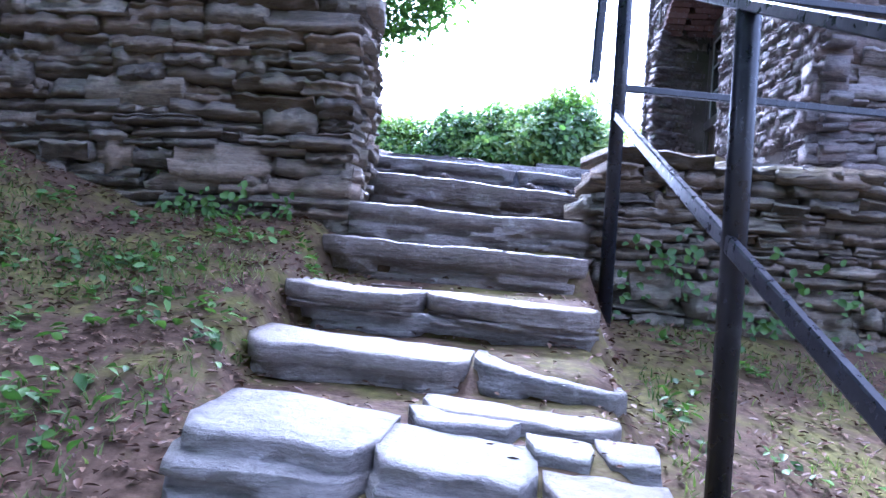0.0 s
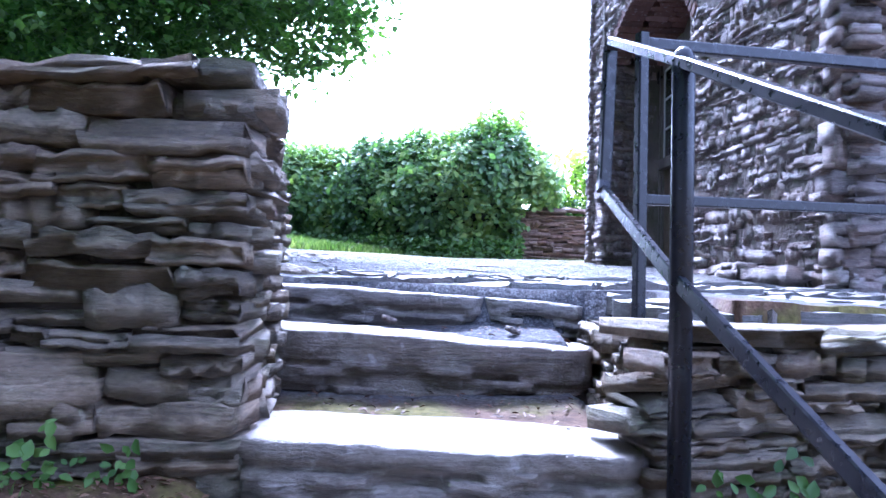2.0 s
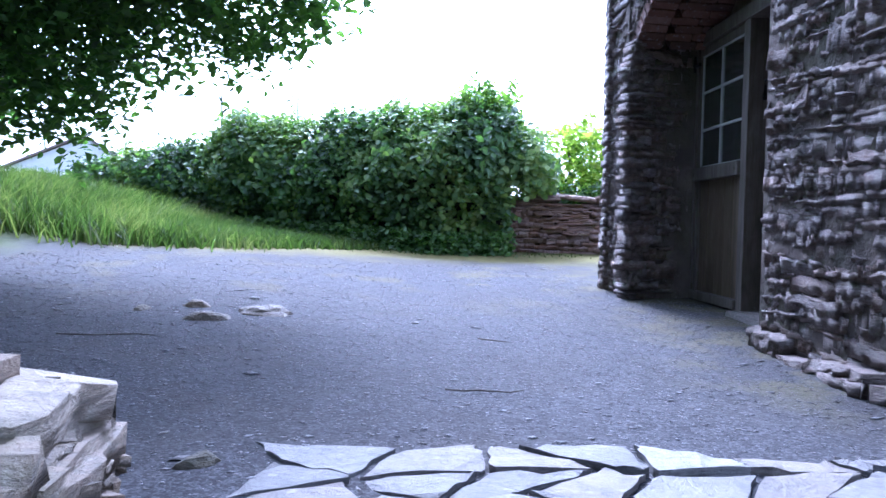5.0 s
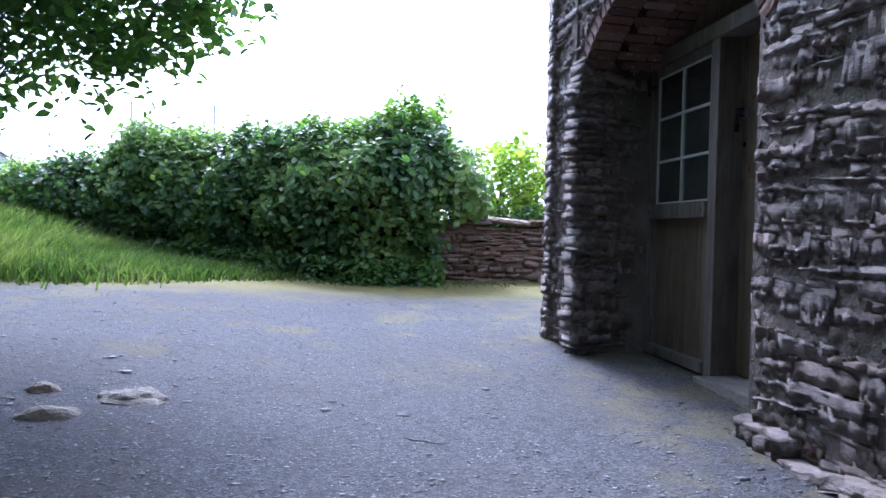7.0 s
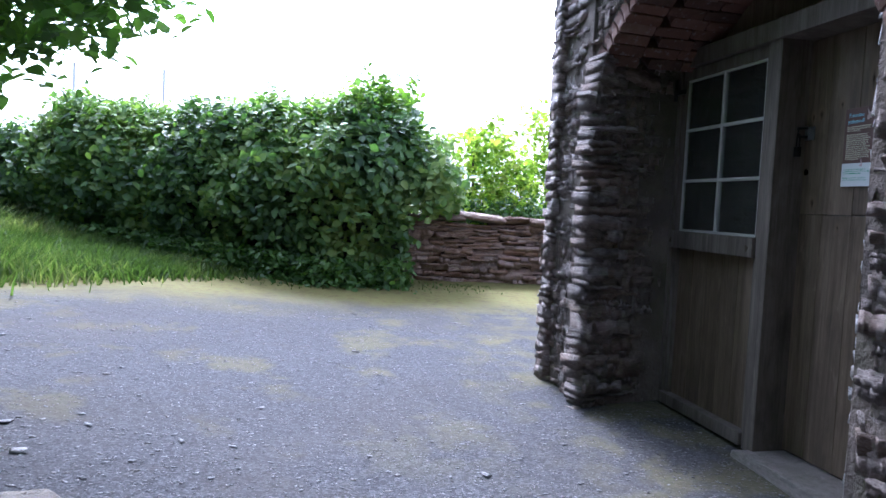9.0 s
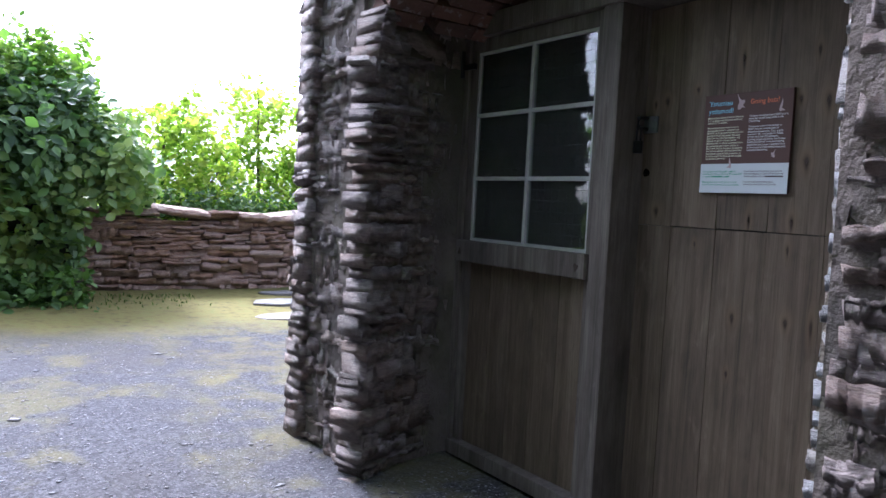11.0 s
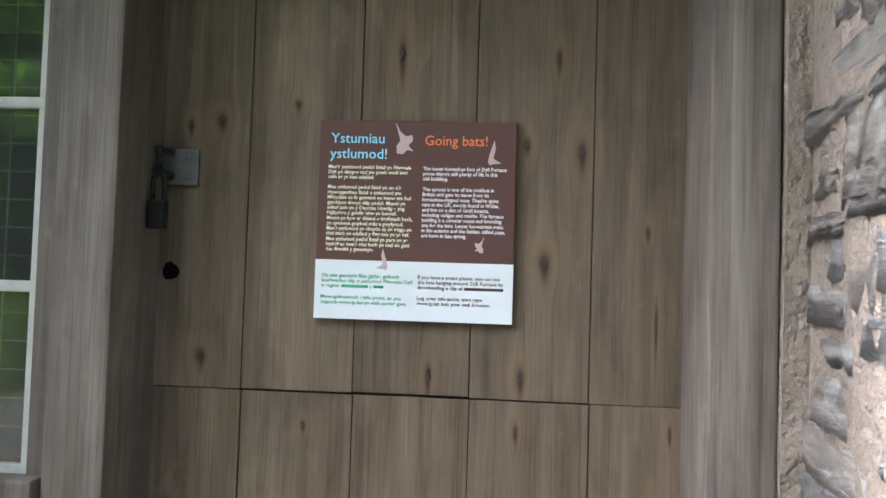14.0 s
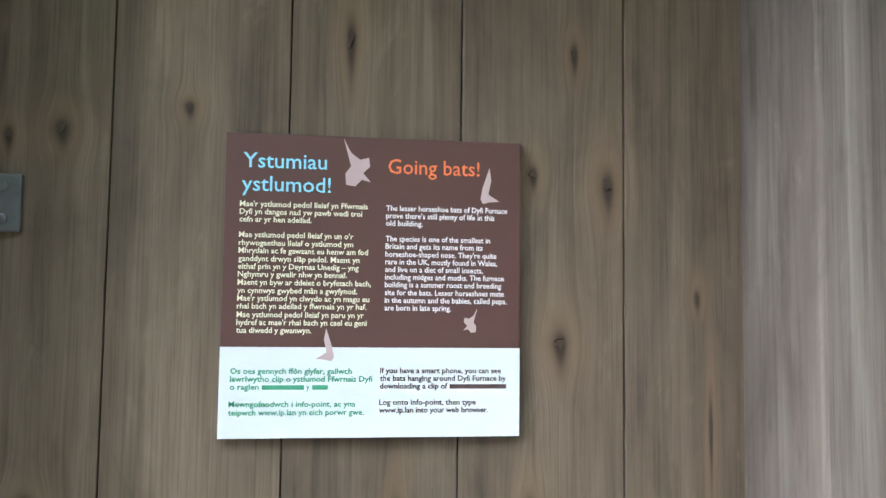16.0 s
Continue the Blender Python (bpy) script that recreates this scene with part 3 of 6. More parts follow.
def lay_wall(origin, along, out, length, z_low, z_high, r, course=(0.05, 0.11), long=(0.14, 0.46), depth=0.2, proud=0.02, skip=None, wave=0.03, tall=0.12, batter=0.0, slant=0.0, gap=0.985, tight=0.95, lean=0.06):
    """Poses of stones that face a wall: courses of uneven height, ends broken, some tall stones across two courses."""
    u = Vector((*along, 0)).normalized()
    n = Vector((*out, 0)).normalized()
    ph = r.uniform(0, 50)
    lo = min(z_low(t * length / 20) for t in range(21))
    hi = max(z_high(t * length / 20) for t in range(21))
    made, z = [], lo - 0.03
    while z < hi:
        h = r.uniform(*course)
        x = -r.uniform(0, 0.1)
        while x < length:
            w = r.uniform(*long)
            if r.random() < 0.25:
                w *= 0.55
            if x + w > length - 0.08:
                w = max(0.06, length - x)
            a0, b0 = x, x + w
            x += w
            if skip:
                a0, b0 = kept(a0, b0, z + h / 2, skip)
                w = b0 - a0
                if w < 0.09:
                    continue
            c = (a0 + b0) / 2
            zz = z + h / 2 + wave * noise.noise(Vector((c * 1.3, z * 0.8, ph))) * 2
            hh = h * (1.75 if r.random() < tall else 1.0)
            if zz - h * 0.3 < z_low(c) - 0.05 or zz + h * 0.5 > z_high(c) + 0.02:
                continue
            back = batter * (zz - lo)
            place = Vector((origin[0], origin[1], 0)) + u * c + n * (r.uniform(-0.4, 1.0) * proud - back - depth / 2)
            tilt = Matrix.Rotation(r.gauss(0, 0.03) + slant + lean * noise.noise(Vector((c * 0.9, zz * 1.1, ph + 9))), 4, "Y") @ Matrix.Rotation(r.gauss(0, 0.04), 4, "Z") @ Matrix.Rotation(r.gauss(0, 0.05), 4, "X")
            basis = Matrix(((u.x, -n.x, 0, place.x), (u.y, -n.y, 0, place.y), (0, 0, 1, zz), (0, 0, 0, 1)))
            made.append((basis @ tilt @ Matrix.Diagonal((w * gap, depth, hh * tight, 1)), r.randrange(28)))
        z += h * 0.97
    return made


def set_stones(parent, made, pool, meshes, name, near, joined, most=300, reach=None):
    """The stones nearest to a stretch of the plan become pieces of their own; the rest are joined."""
    made = sorted(made, key=lambda s: (s[0].translation - Vector(near)).length)
    for m, k in made[:most]:
        ob = new(name, meshes[k])
        ob.parent = parent
        ob.matrix_basis = m
    rest = made[most:]
    if rest:
        vs, fs, c = [], [], 0
        for m, k in rest:
            p, f = pool[k]
            a = np.array(m)
            vs.append(p @ a[:3, :3].T + a[:3, 3])
            fs.append(f + c)
            c += len(p)
        ob = new(name + "work", arrays_mesh(name + "work", np.concatenate(vs), np.concatenate(fs), joined))
        ob.parent = parent
        tagged(ob, kind="stuff")


# ---- the house: walls, arch, roof ----
def face_x(y):
    return 1.70 + 0.09 * (7.4 - y)


ARC_Y, ARC_Z, ARC_R = 8.57, 3.04, 1.35
SOUTH, NORTH = 5.35, 10.32
RIGHT_JAMB, LEFT_JAMB = 7.42, 9.56
WALL_TOP = 6.2

r_house = random.Random(21)
wall_west = thing("wall_west", "rough slate rubble wall with a deep brick-arched doorway", "wall", "structure")
bm = bmesh.new()
ring = [(SOUTH + 0.06, 1.2), (RIGHT_JAMB + 0.012, 1.2)]
a0 = math.acos((RIGHT_JAMB - ARC_Y) / ARC_R)
a1 = math.acos((LEFT_JAMB - ARC_Y) / ARC_R)
c0 = math.acos((RIGHT_JAMB + 0.012 - ARC_Y) / (ARC_R + 0.12))
c1 = math.acos((LEFT_JAMB + 0.035 - ARC_Y) / (ARC_R + 0.12))
ring += [(ARC_Y + (ARC_R + 0.12) * math.cos(c0 + (c1 - c0) * k / 20), ARC_Z + (ARC_R + 0.12) * math.sin(c0 + (c1 - c0) * k / 20)) for k in range(21)]
ring += [(LEFT_JAMB + 0.035, 1.2), (NORTH - 0.06, 1.2), (NORTH - 0.06, WALL_TOP), (SOUTH + 0.06, WALL_TOP)]
inset = 0.009
outer = [bm.verts.new((face_x(y) + inset, y, z)) for y, z in ring]
inner = []
for y, z in ring:
    splay = 0.2 * smooth(9.0, 9.6, y) * (1 if y < 9.8 else 0)
    inner.append(bm.verts.new((2.36, y + float(splay), z)))
bm.faces.new(outer)
bm.faces.new(inner[::-1])
for k in range(len(ring)):
    q = (k + 1) % len(ring)
    bm.faces.new((outer[k], outer[q], inner[q], inner[k]))
bmesh.ops.recalc_face_normals(bm, faces=bm.faces[:])
part("mortar_core", bm, LIME_MORTAR, wall_west, "pinkish grey lime mortar")


def in_arch(y, z, grow=0.0):
    if not (RIGHT_JAMB - 0.02 - grow < y < LEFT_JAMB + 0.02 + grow):
        return False
    return z < ARC_Z + math.sqrt(max(0.0, (ARC_R + grow) ** 2 - (y - ARC_Y) ** 2))


HOUSE_MESHES = pool_meshes(JAGGED, "house_stone", HOUSE_STONE)
u_face = (-0.09, 1.0)
run_len = (NORTH - SOUTH) * math.hypot(1, 0.09)
west = lay_wall((face_x(SOUTH), SOUTH), u_face, (-1, -0.09), run_len, lambda s: 1.5, lambda s: WALL_TOP - 0.1, r_house, (0.03, 0.085), (0.14, 0.5), 0.17, 0.014,
                skip=lambda s, z: in_arch(SOUTH + s * 0.996, z, 0.13 if z > 3.72 else -0.01), wave=0.07, tall=0.14, gap=1.05, tight=1.12, lean=0.16)
set_stones(wall_west, west, JAGGED, HOUSE_MESHES, "stone", (1.7, 6.9, 2.4), HOUSE_STONE_FAR, 300)
reveals = thing("door_reveals", "rough slate reveals at both sides of a deep doorway", "wall", "structure")
left_rev = lay_wall((face_x(LEFT_JAMB) + 0.0, LEFT_JAMB - 0.02), (0.62, 0.24), (0.24, -0.62), 0.6, lambda s: 1.6, lambda s: 3.98, r_house, (0.035, 0.09), (0.12, 0.36), 0.16, 0.02, wave=0.04, tall=0.15, gap=1.05, tight=1.1, lean=0.12)
right_rev = lay_wall((2.085, RIGHT_JAMB + 0.042), (-0.6, 0.0), (0.0, 0.6), 0.37, lambda s: 1.6, lambda s: 3.9, r_house, (0.05, 0.11), (0.18, 0.4), 0.1, 0.008, wave=0.04, tall=0.25, gap=0.92, tight=0.72, lean=0.4)
set_stones(reveals, left_rev, JAGGED, HOUSE_MESHES, "stone", (1.9, 9.5, 2.6), HOUSE_STONE_FAR, 220)
CALM = [stone_shape(300 + k, 7, 0.05, 3, 0.7) for k in range(28)]
set_stones(reveals, right_rev, CALM, pool_meshes(CALM, "jamb_stone", JAMB_STONE), "stone", (1.9, 7.5, 2.9), JAMB_STONE, 160)
bm = roughen(boxed(1.735, 2.088, 7.36, RIGHT_JAMB + 0.037, 1.6, 3.97), 5, 0.012, 11.0, 2.0)
part("pointing", bm, POINTING, reveals, "cream lime pointing between the jamb stones")
# footing slabs that stick out under the wall by the doorway
footing = thing("wall_footing", "projecting flat slate footing stones at the wall foot", "stone footing", "structure")
for fy, fx, w, d, z in ((7.26, 1.76, 0.42, 0.3, 1.7), (6.95, 1.79, 0.4, 0.36, 1.6), (6.5, 1.77, 0.5, 0.3, 1.64), (6.0, 1.8, 0.5, 0.28, 1.61)):
    ob = new("stone", HOUSE_MESHES[rnd.randrange(28)])
    ob.parent = footing
    ob.matrix_basis = pose(fx + 0.02, fy, z + 0.03, rnd.uniform(-5, 5), rnd.uniform(-5, 5), 95 + rnd.uniform(-8, 8) + 180) @ Matrix.Diagonal((w, d, 0.13, 1))

wall_south = thing("wall_south", "slate rubble end wall of the old stone building", "wall", "structure")
part("mortar_core", boxed(face_x(SOUTH) + 0.04, 7.0, SOUTH + 0.03, SOUTH + 0.6, 1.2, WALL_TOP), LIME_MORTAR, wall_south)
south = lay_wall((face_x(SOUTH) - 0.02, SOUTH), (1, 0), (0, -1), 3.4, lambda s: 1.45, lambda s: WALL_TOP - 0.1, r_house, (0.06, 0.14), (0.16, 0.5), 0.17, 0.03, wave=0.04, tall=0.15)
set_stones(wall_south, south, POOL, pool_meshes(POOL, "house_stone_flat", HOUSE_STONE), "stone", (2.0, 5.35, 2.2), HOUSE_STONE_FAR, 200)
wall_north = thing("wall_north", "slate rubble north wall of the old stone building", "wall", "structure")
part("mortar_core", boxed(face_x(NORTH) + 0.04, 7.0, NORTH - 0.6, NORTH - 0.03, 1.2, WALL_TOP), LIME_MORTAR, wall_north)
north = lay_wall((2.6, NORTH), (-1, 0), (0, 1), 2.6 - face_x(NORTH) + 0.02, lambda s: 1.5, lambda s: WALL_TOP - 0.1, r_house, (0.035, 0.09), (0.12, 0.4), 0.17, 0.025, wave=0.05, tall=0.15, gap=1.05, tight=1.12, lean=0.12)
set_stones(wall_north, north, JAGGED, HOUSE_MESHES, "stone", (1.4, 10.3, 2.5), HOUSE_STONE_FAR, 120)
part_east = part("wall_east", boxed(6.6, 7.0, SOUTH + 0.6, NORTH - 0.6, 1.2, WALL_TOP), LIME_MORTAR)
tagged(part_east, "plain rendered back wall of the building", "wall", kind="structure")
roof = part("roof", boxed(1.35, 7.2, SOUTH - 0.15, NORTH + 0.15, WALL_TOP, WALL_TOP + 0.12), HOUSE_STONE)
tagged(roof, "dark slate roof closing the old building", "roof", kind="structure")
# Unseen floor, painted dark to stand for the unlit room.
room_floor = part("room_floor", boxed(2.36, 6.6, SOUTH + 0.6, NORTH - 0.6, 1.3, 1.72), ROOM_SHADE)
tagged(room_floor, "unseen floor of the building, painted dark as room shade", "floor", kind="structure")

# brick arch: bricks on edge, three deep, round the doorway's head
arch = thing("door_arch", "weathered red brick arch over the doorway", "arch", "structure")
bm = boxed(-0.5, 0.5, -0.5, 0.5, -0.5, 0.5, 0.05)
roughen(bm, 1, 0.06, 2.2, 3.0)
brick_mesh = bpy.data.meshes.new("brick")
bm.to_mesh(brick_mesh)
bm.free()
brick_mesh.materials.append(BRICK)
span = abs(a1 - a0)
count = int(span * (ARC_R + 0.06) / 0.082)
for k in range(count + 1):
    ang = a0 + (a1 - a0) * k / count
    cy, cz = ARC_Y + (ARC_R + 0.062) * math.cos(ang), ARC_Z + (ARC_R + 0.062) * math.sin(ang)
    for d in range(3):
        x = face_x(cy) - 0.005 + 0.115 + d * 0.235 + (0.06 if k % 2 else 0.0) * (1 if d else 0)
        ob = new("brick", brick_mesh)
        ob.parent = arch
        ob.matrix_basis = Matrix.Translation((x, cy, cz)) @ Matrix.Rotation(ang - math.pi / 2, 4, "X") @ pose(0, 0, 0, rnd.gauss(0, 1.2), rnd.gauss(0, 1), rnd.gauss(0, 1)) @ Matrix.Diagonal((0.225, 0.071, 0.125 + rnd.uniform(-0.01, 0.01), 1))

# ---- doorway: timber frame, glazed leaf, plank door ----
LEAF_X, DOOR_X = 2.10, 2.27
door_surround = thing("door_surround", "grey weathered oak frame of the doorway with boarded head", "door frame", "structure")


def beam(name, x0, x1, y0, y1, z0, z1, mat, parent, label="", seed=1.0, bev=0.006):
    bm = boxed(x0, x1, y0, y1, z0, z1, bev)
    roughen(bm, 0, 0.002, 6.0, seed)
    return part(name, bm, mat, parent, label)


beam("post", LEAF_X - 0.005, DOOR_X + 0.05, 8.61, 8.72, 1.74, 4.0, FRAME_WOOD, door_surround, seed=1)
beam("post", LEAF_X - 0.005, DOOR_X + 0.05, 7.50, 7.612, 1.72, 3.96, FRAME_WOOD, door_surround, seed=2)
beam("post", LEAF_X - 0.005, DOOR_X + 0.03, 9.685, 9.785, 1.76, 4.0, FRAME_WOOD, door_surround, seed=3)
beam("head_beam", LEAF_X - 0.02, DOOR_X + 0.05, 7.46, 9.80, 3.96, 4.07, FRAME_WOOD, door_surround, seed=4)
part("mortar_fillet", roughen(boxed(2.085, DOOR_X + 0.03, 7.40, 7.4985, 1.6, 3.97), 4, 0.008, 9.0), POINTING, door_surround, "pale mortar packed beside the post")
for k in range(13):
    y0 = 7.42 + k * 0.185
    y1 = y0 + 0.181
    tops = [ARC_Z + math.sqrt(max(0.01, (ARC_R + 0.05) ** 2 - (y - ARC_Y) ** 2)) for y in (y0, y1)]
    top = min(max(tops), 4.46)
    if top > 4.1:
        beam("head_board", DOOR_X - 0.06, DOOR_X - 0.03, y0, y1, 4.07, top, DOOR_WOOD, door_surround, seed=20 + k, bev=0.003)

# plank door in two halves
plank_door = thing("door_1", "closed weathered pine stable door in two halves with knotty planks", "door", "structure")
upper = part("upper_leaf", boxed(DOOR_X + 0.028, DOOR_X + 0.05, 7.62, 8.61, 3.06, 3.95), DOOR_WOOD, plank_door)
lower = part("lower_leaf", boxed(DOOR_X + 0.028, DOOR_X + 0.05, 7.62, 8.61, 1.78, 3.03), DOOR_WOOD, plank_door)
EDGES = [7.60, 7.779, 8.0, 8.221, 8.437, 8.625]
for k in range(5):
    for z0, z1, leaf in ((3.0495, 3.955, upper), (1.775, 3.0455, lower)):
        dy = rnd.uniform(-0.003, 0.003)
        bm = boxed(DOOR_X + rnd.uniform(0, 0.003), DOOR_X + 0.027, EDGES[k] + 0.001 + dy * (z0 < 3), EDGES[k + 1] - 0.001 + dy * (z0 < 3), z0 + rnd.uniform(-0.002, 0.001), z1 + rnd.uniform(-0.001, 0.001), 0.0012)
        part("plank", bm, DOOR_WOOD_UP if leaf is upper else DOOR_WOOD_LOW, leaf)


def knot(y, z, w, h, leaf, x=DOOR_X, mat=KNOT, wobble=1.0):
    bm = bmesh.new()
    bmesh.ops.create_cone(bm, cap_ends=True, segments=14, radius1=0.5, radius2=0.42, depth=1.0)
    for v in bm.verts:
        a = math.atan2(v.co.y, v.co.x)
        s = 1 + wobble * (0.3 * math.sin(3 * a + y * 40) + 0.1 * math.sin(5 * a + z * 31))
        v.co = Vector((x + 0.0015 - v.co.z * 0.005, y + v.co.x * w * s, z + v.co.y * h * s))
    bmesh.ops.recalc_face_normals(bm, faces=bm.faces[:])
    part("knot", bm, mat, leaf)


for y, z, w, h in KNOTS_UP:
    knot(y, z, w * 0.75, h * 0.7, upper)
for y, z, w, h in KNOTS_LOW:
    knot(y, z, w * 0.75, h * 0.7, lower)
# The round hole is not cut: a black disc paints its shade.
knot(8.585, 3.268, 0.038, 0.038, upper, DOOR_X, HOLE_SHADE, 0.3)

hasp = thing("hasp", "weathered galvanised hasp plate with staple on the door", "hasp")
bm = boxed(DOOR_X - 0.008, DOOR_X + 0.001, 8.535, 8.608, 3.435, 3.505, 0.003)
part("plate", bm, RUSTY, hasp)
for y, z in ((8.555, 3.45), (8.555, 3.49), (8.575, 3.47)):
    bm = bmesh.new()
    bmesh.ops.create_uvsphere(bm, u_segments=10, v_segments=6, radius=0.0065)
    for v in bm.verts:
        v.co = Vector((DOOR_X - 0.009 + v.co.x * 0.5, y + v.co.y, z + v.co.z))
    part("screw", bm, RUSTY, hasp)
part("staple", tube([(DOOR_X, 8.59, 3.452), (DOOR_X - 0.06, 8.592, 3.455), (DOOR_X - 0.06, 8.592, 3.495), (DOOR_X, 8.59, 3.5)], 0.009, 8), DARK_STEEL, hasp)
padlock = thing("padlock", "small dark padlock hanging from the hasp", "padlock")
part("body", boxed(DOOR_X - 0.07, DOOR_X - 0.045, 8.572, 8.606, 3.345, 3.40, 0.006), DARK_STEEL, padlock)
part("shackle", tube([(DOOR_X - 0.057, 8.578, 3.39), (DOOR_X - 0.057, 8.578, 3.44), (DOOR_X - 0.05, 8.589, 3.462), (DOOR_X - 0.057, 8.6, 3.44), (DOOR_X - 0.057, 8.6, 3.39)], 0.005, 8), DARK_STEEL, padlock)
threshold = part("threshold", roughen(boxed(2.0, 2.3, 7.5, 8.66, 1.62, 1.765, 0.02), 3, 0.018, 3.0), STEP_STONE)
tagged(threshold, "worn grey stone threshold under the plank door", "threshold", kind="structure")

# glazed leaf: six panes above, boards below
glazed = thing("window_1", "weathered timber leaf with a six-pane window over vertical boards", "window", "structure")
GX = LEAF_X + 0.025
window_frame = part("window_frame", boxed(GX - 0.012, GX + 0.03, 9.628, 9.683, 1.82, 3.955, 0.003), FRAME_WOOD, glazed)
beam("stile", GX - 0.012, GX + 0.03, 8.722, 8.758, 1.82, 3.955, FRAME_WOOD, glazed, seed=7, bev=0.003)
beam("top_rail", GX - 0.012, GX + 0.03, 8.76, 9.626, 3.886, 3.955, FRAME_WOOD, glazed, seed=8, bev=0.003)
beam("window_sill", GX - 0.05, GX + 0.03, 8.725, 9.69, 2.795, 2.906, FRAME_WOOD, glazed, "pale weathered rail below the panes", seed=9)
beam("bottom_rail", GX - 0.05, GX + 0.03, 8.722, 9.684, 1.755, 1.83, FRAME_WOOD, glazed, seed=10)
# Dark discs for the peg holes at the rail's ends.
for y in (8.775, 9.655):
    knot(y, 2.845, 0.03, 0.04, glazed, GX - 0.05)
COLS = [8.758, 9.193, 9.628]
ROWS_Z = [2.906, 3.233, 3.56, 3.886]
part("glazing_bar", boxed(GX - 0.008, GX + 0.02, COLS[1] - 0.011, COLS[1] + 0.011, 2.906, 3.886, 0.003), BAR_PAINT, glazed)
for z in ROWS_Z[1:3]:
    for k in range(2):
        part("glazing_bar", boxed(GX - 0.007, GX + 0.019, COLS[k] + 0.011 * k, COLS[k + 1] - 0.011 * (1 - k), z - 0.01, z + 0.01, 0.003), BAR_PAINT, glazed)
for y0, y1 in ((8.758, 8.772), (9.614, 9.628)):
    part("bead", boxed(GX - 0.006, GX + 0.016, y0, y1, 2.906, 3.886, 0.002), BAR_PAINT, glazed)
part("bead", boxed(GX - 0.006, GX + 0.016, 8.772, 9.614, 2.906, 2.922, 0.002), BAR_PAINT, glazed)
part("bead", boxed(GX - 0.006, GX + 0.016, 8.772, 9.614, 3.872, 3.886, 0.002), BAR_PAINT, glazed)
for k in range(2):
    for q in range(3):
        pane = part("pane", boxed(GX + 0.004, GX + 0.008, COLS[k], COLS[k + 1], ROWS_Z[q], ROWS_Z[q + 1]), GLASS, glazed)
        pane.visible_shadow = False
for k in range(5):
    y0 = 8.76 + k * 0.1736
    part("board", boxed(GX + rnd.uniform(0.008, 0.014), GX + 0.03, y0 + 0.0015, y0 + 0.172, 1.83, 2.795, 0.002), DOOR_WOOD, glazed)
part("hinge", boxed(LEAF_X - 0.02, LEAF_X, 9.62, 9.74, 3.80, 3.83, 0.003), DARK_STEEL, glazed, "black iron hinge strap")
part("hinge", tube([(LEAF_X - 0.02, 9.725, 3.76), (LEAF_X - 0.02, 9.725, 3.90)], 0.014, 10), DARK_STEEL, glazed, "black iron hinge pin")
# wire netting fixed behind the panes
netting = thing("wire_netting", "grey square wire netting fixed behind the window", "wire netting")
bm = bmesh.new()
for k in range(18):
    y = 8.75 + k * 0.052
    box(bm, GX + 0.045, GX + 0.0475, y, y + 0.0025, 2.86, 3.92)
for k in range(21):
    z = 2.87 + k * 0.052
    box(bm, GX + 0.0476, GX + 0.05, 8.74, 9.66, z, z + 0.0025)
part("mesh", bm, WIRE, netting)
# An added dark sheet stands for the room's shade behind the panes.
shade_sheet = part("inner_lining", boxed(3.3, 3.34, SOUTH + 0.6, NORTH - 0.6, 1.72, WALL_TOP), ROOM_SHADE)
tagged(shade_sheet, "added sheet behind the window, painted dark as room shade", "wall", kind="structure")

# ---- the notice on the door ----
notice = thing("information_sign", "square brown and white bilingual notice about bats fixed to the door", "sign")
SY, SZ, SW, SH = 8.297, 3.565, 0.374, 0.377
SX = DOOR_X - 0.012
part("panel", boxed(SX, DOOR_X - 0.0005, SY - SW, SY, SZ - SH, SZ, 0.002), SIGN_BROWN, notice)
part("lower_panel", boxed(SX - 0.0008, SX + 0.004, SY - SW + 0.0004, SY - 0.0004, SZ - SH + 0.0004, SZ - SH * 0.705), SIGN_WHITE, notice, "white lower band of the notice")


def on_sign(px, py):
    return SY - (px - 22) / 823 * SW, SZ - (py - 32) / 826 * SH


texts = []


def line(words, px, py, end, size, mat, bold=0.00016):
    """One line of lettering, from px to end across, with its middle at py."""
    cu = bpy.data.curves.new("lettering", "FONT")
    cu.body, cu.size, cu.offset, cu.resolution_u = words, size, bold, 2
    texts.append((new("lettering", cu), px, py, end, mat))


BODY = 0.0098
line("Ystumiau", 70, 103, 296, 0.027, INK_BLUE)
line("ystlumod!", 68, 167, 308, 0.027, INK_BLUE)
line("Going bats!", 466, 108, 725, 0.027, INK_ORANGE)
for words, py, end in (("Mae'r ystlumod pedol lleiaf yn Ffwrnais", 220, 411), ("Dyfi yn dangos nad yw pawb wedi troi", 241, 396), ("cefn ar yr hen adeilad.", 262, 258),
                       ("Mae ystlumod pedol lleiaf yn un o'r", 304, 373), ("rhywogaethau lleiaf o ystlumod ym", 326, 373), ("Mhrydain ac fe gawsant eu henw am fod", 347, 414),
                       ("ganddynt drwyn siâp pedol. Maent yn", 369, 391), ("eithaf prin yn y Deyrnas Unedig – yng", 390, 389), ("Nghymru y gwelir nhw yn bennaf.", 411, 357),
                       ("Maent yn byw ar ddeiet o bryfetach bach,", 433, 424), ("yn cynnwys gwybed mân a gwyfynod.", 455, 386), ("Mae'r ystlumod yn clwydo ac yn magu eu", 476, 420),
                       ("rhai bach yn adeilad y ffwrnais yn yr haf.", 497, 412), ("Mae ystlumod pedol lleiaf yn paru yn yr", 520, 406), ("hydref ac mae'r rhai bach yn cael eu geni", 541, 414),
                       ("tua diwedd y gwanwyn.", 562, 264)):
    line(words, 64, py, end, BODY, INK_CREAM)
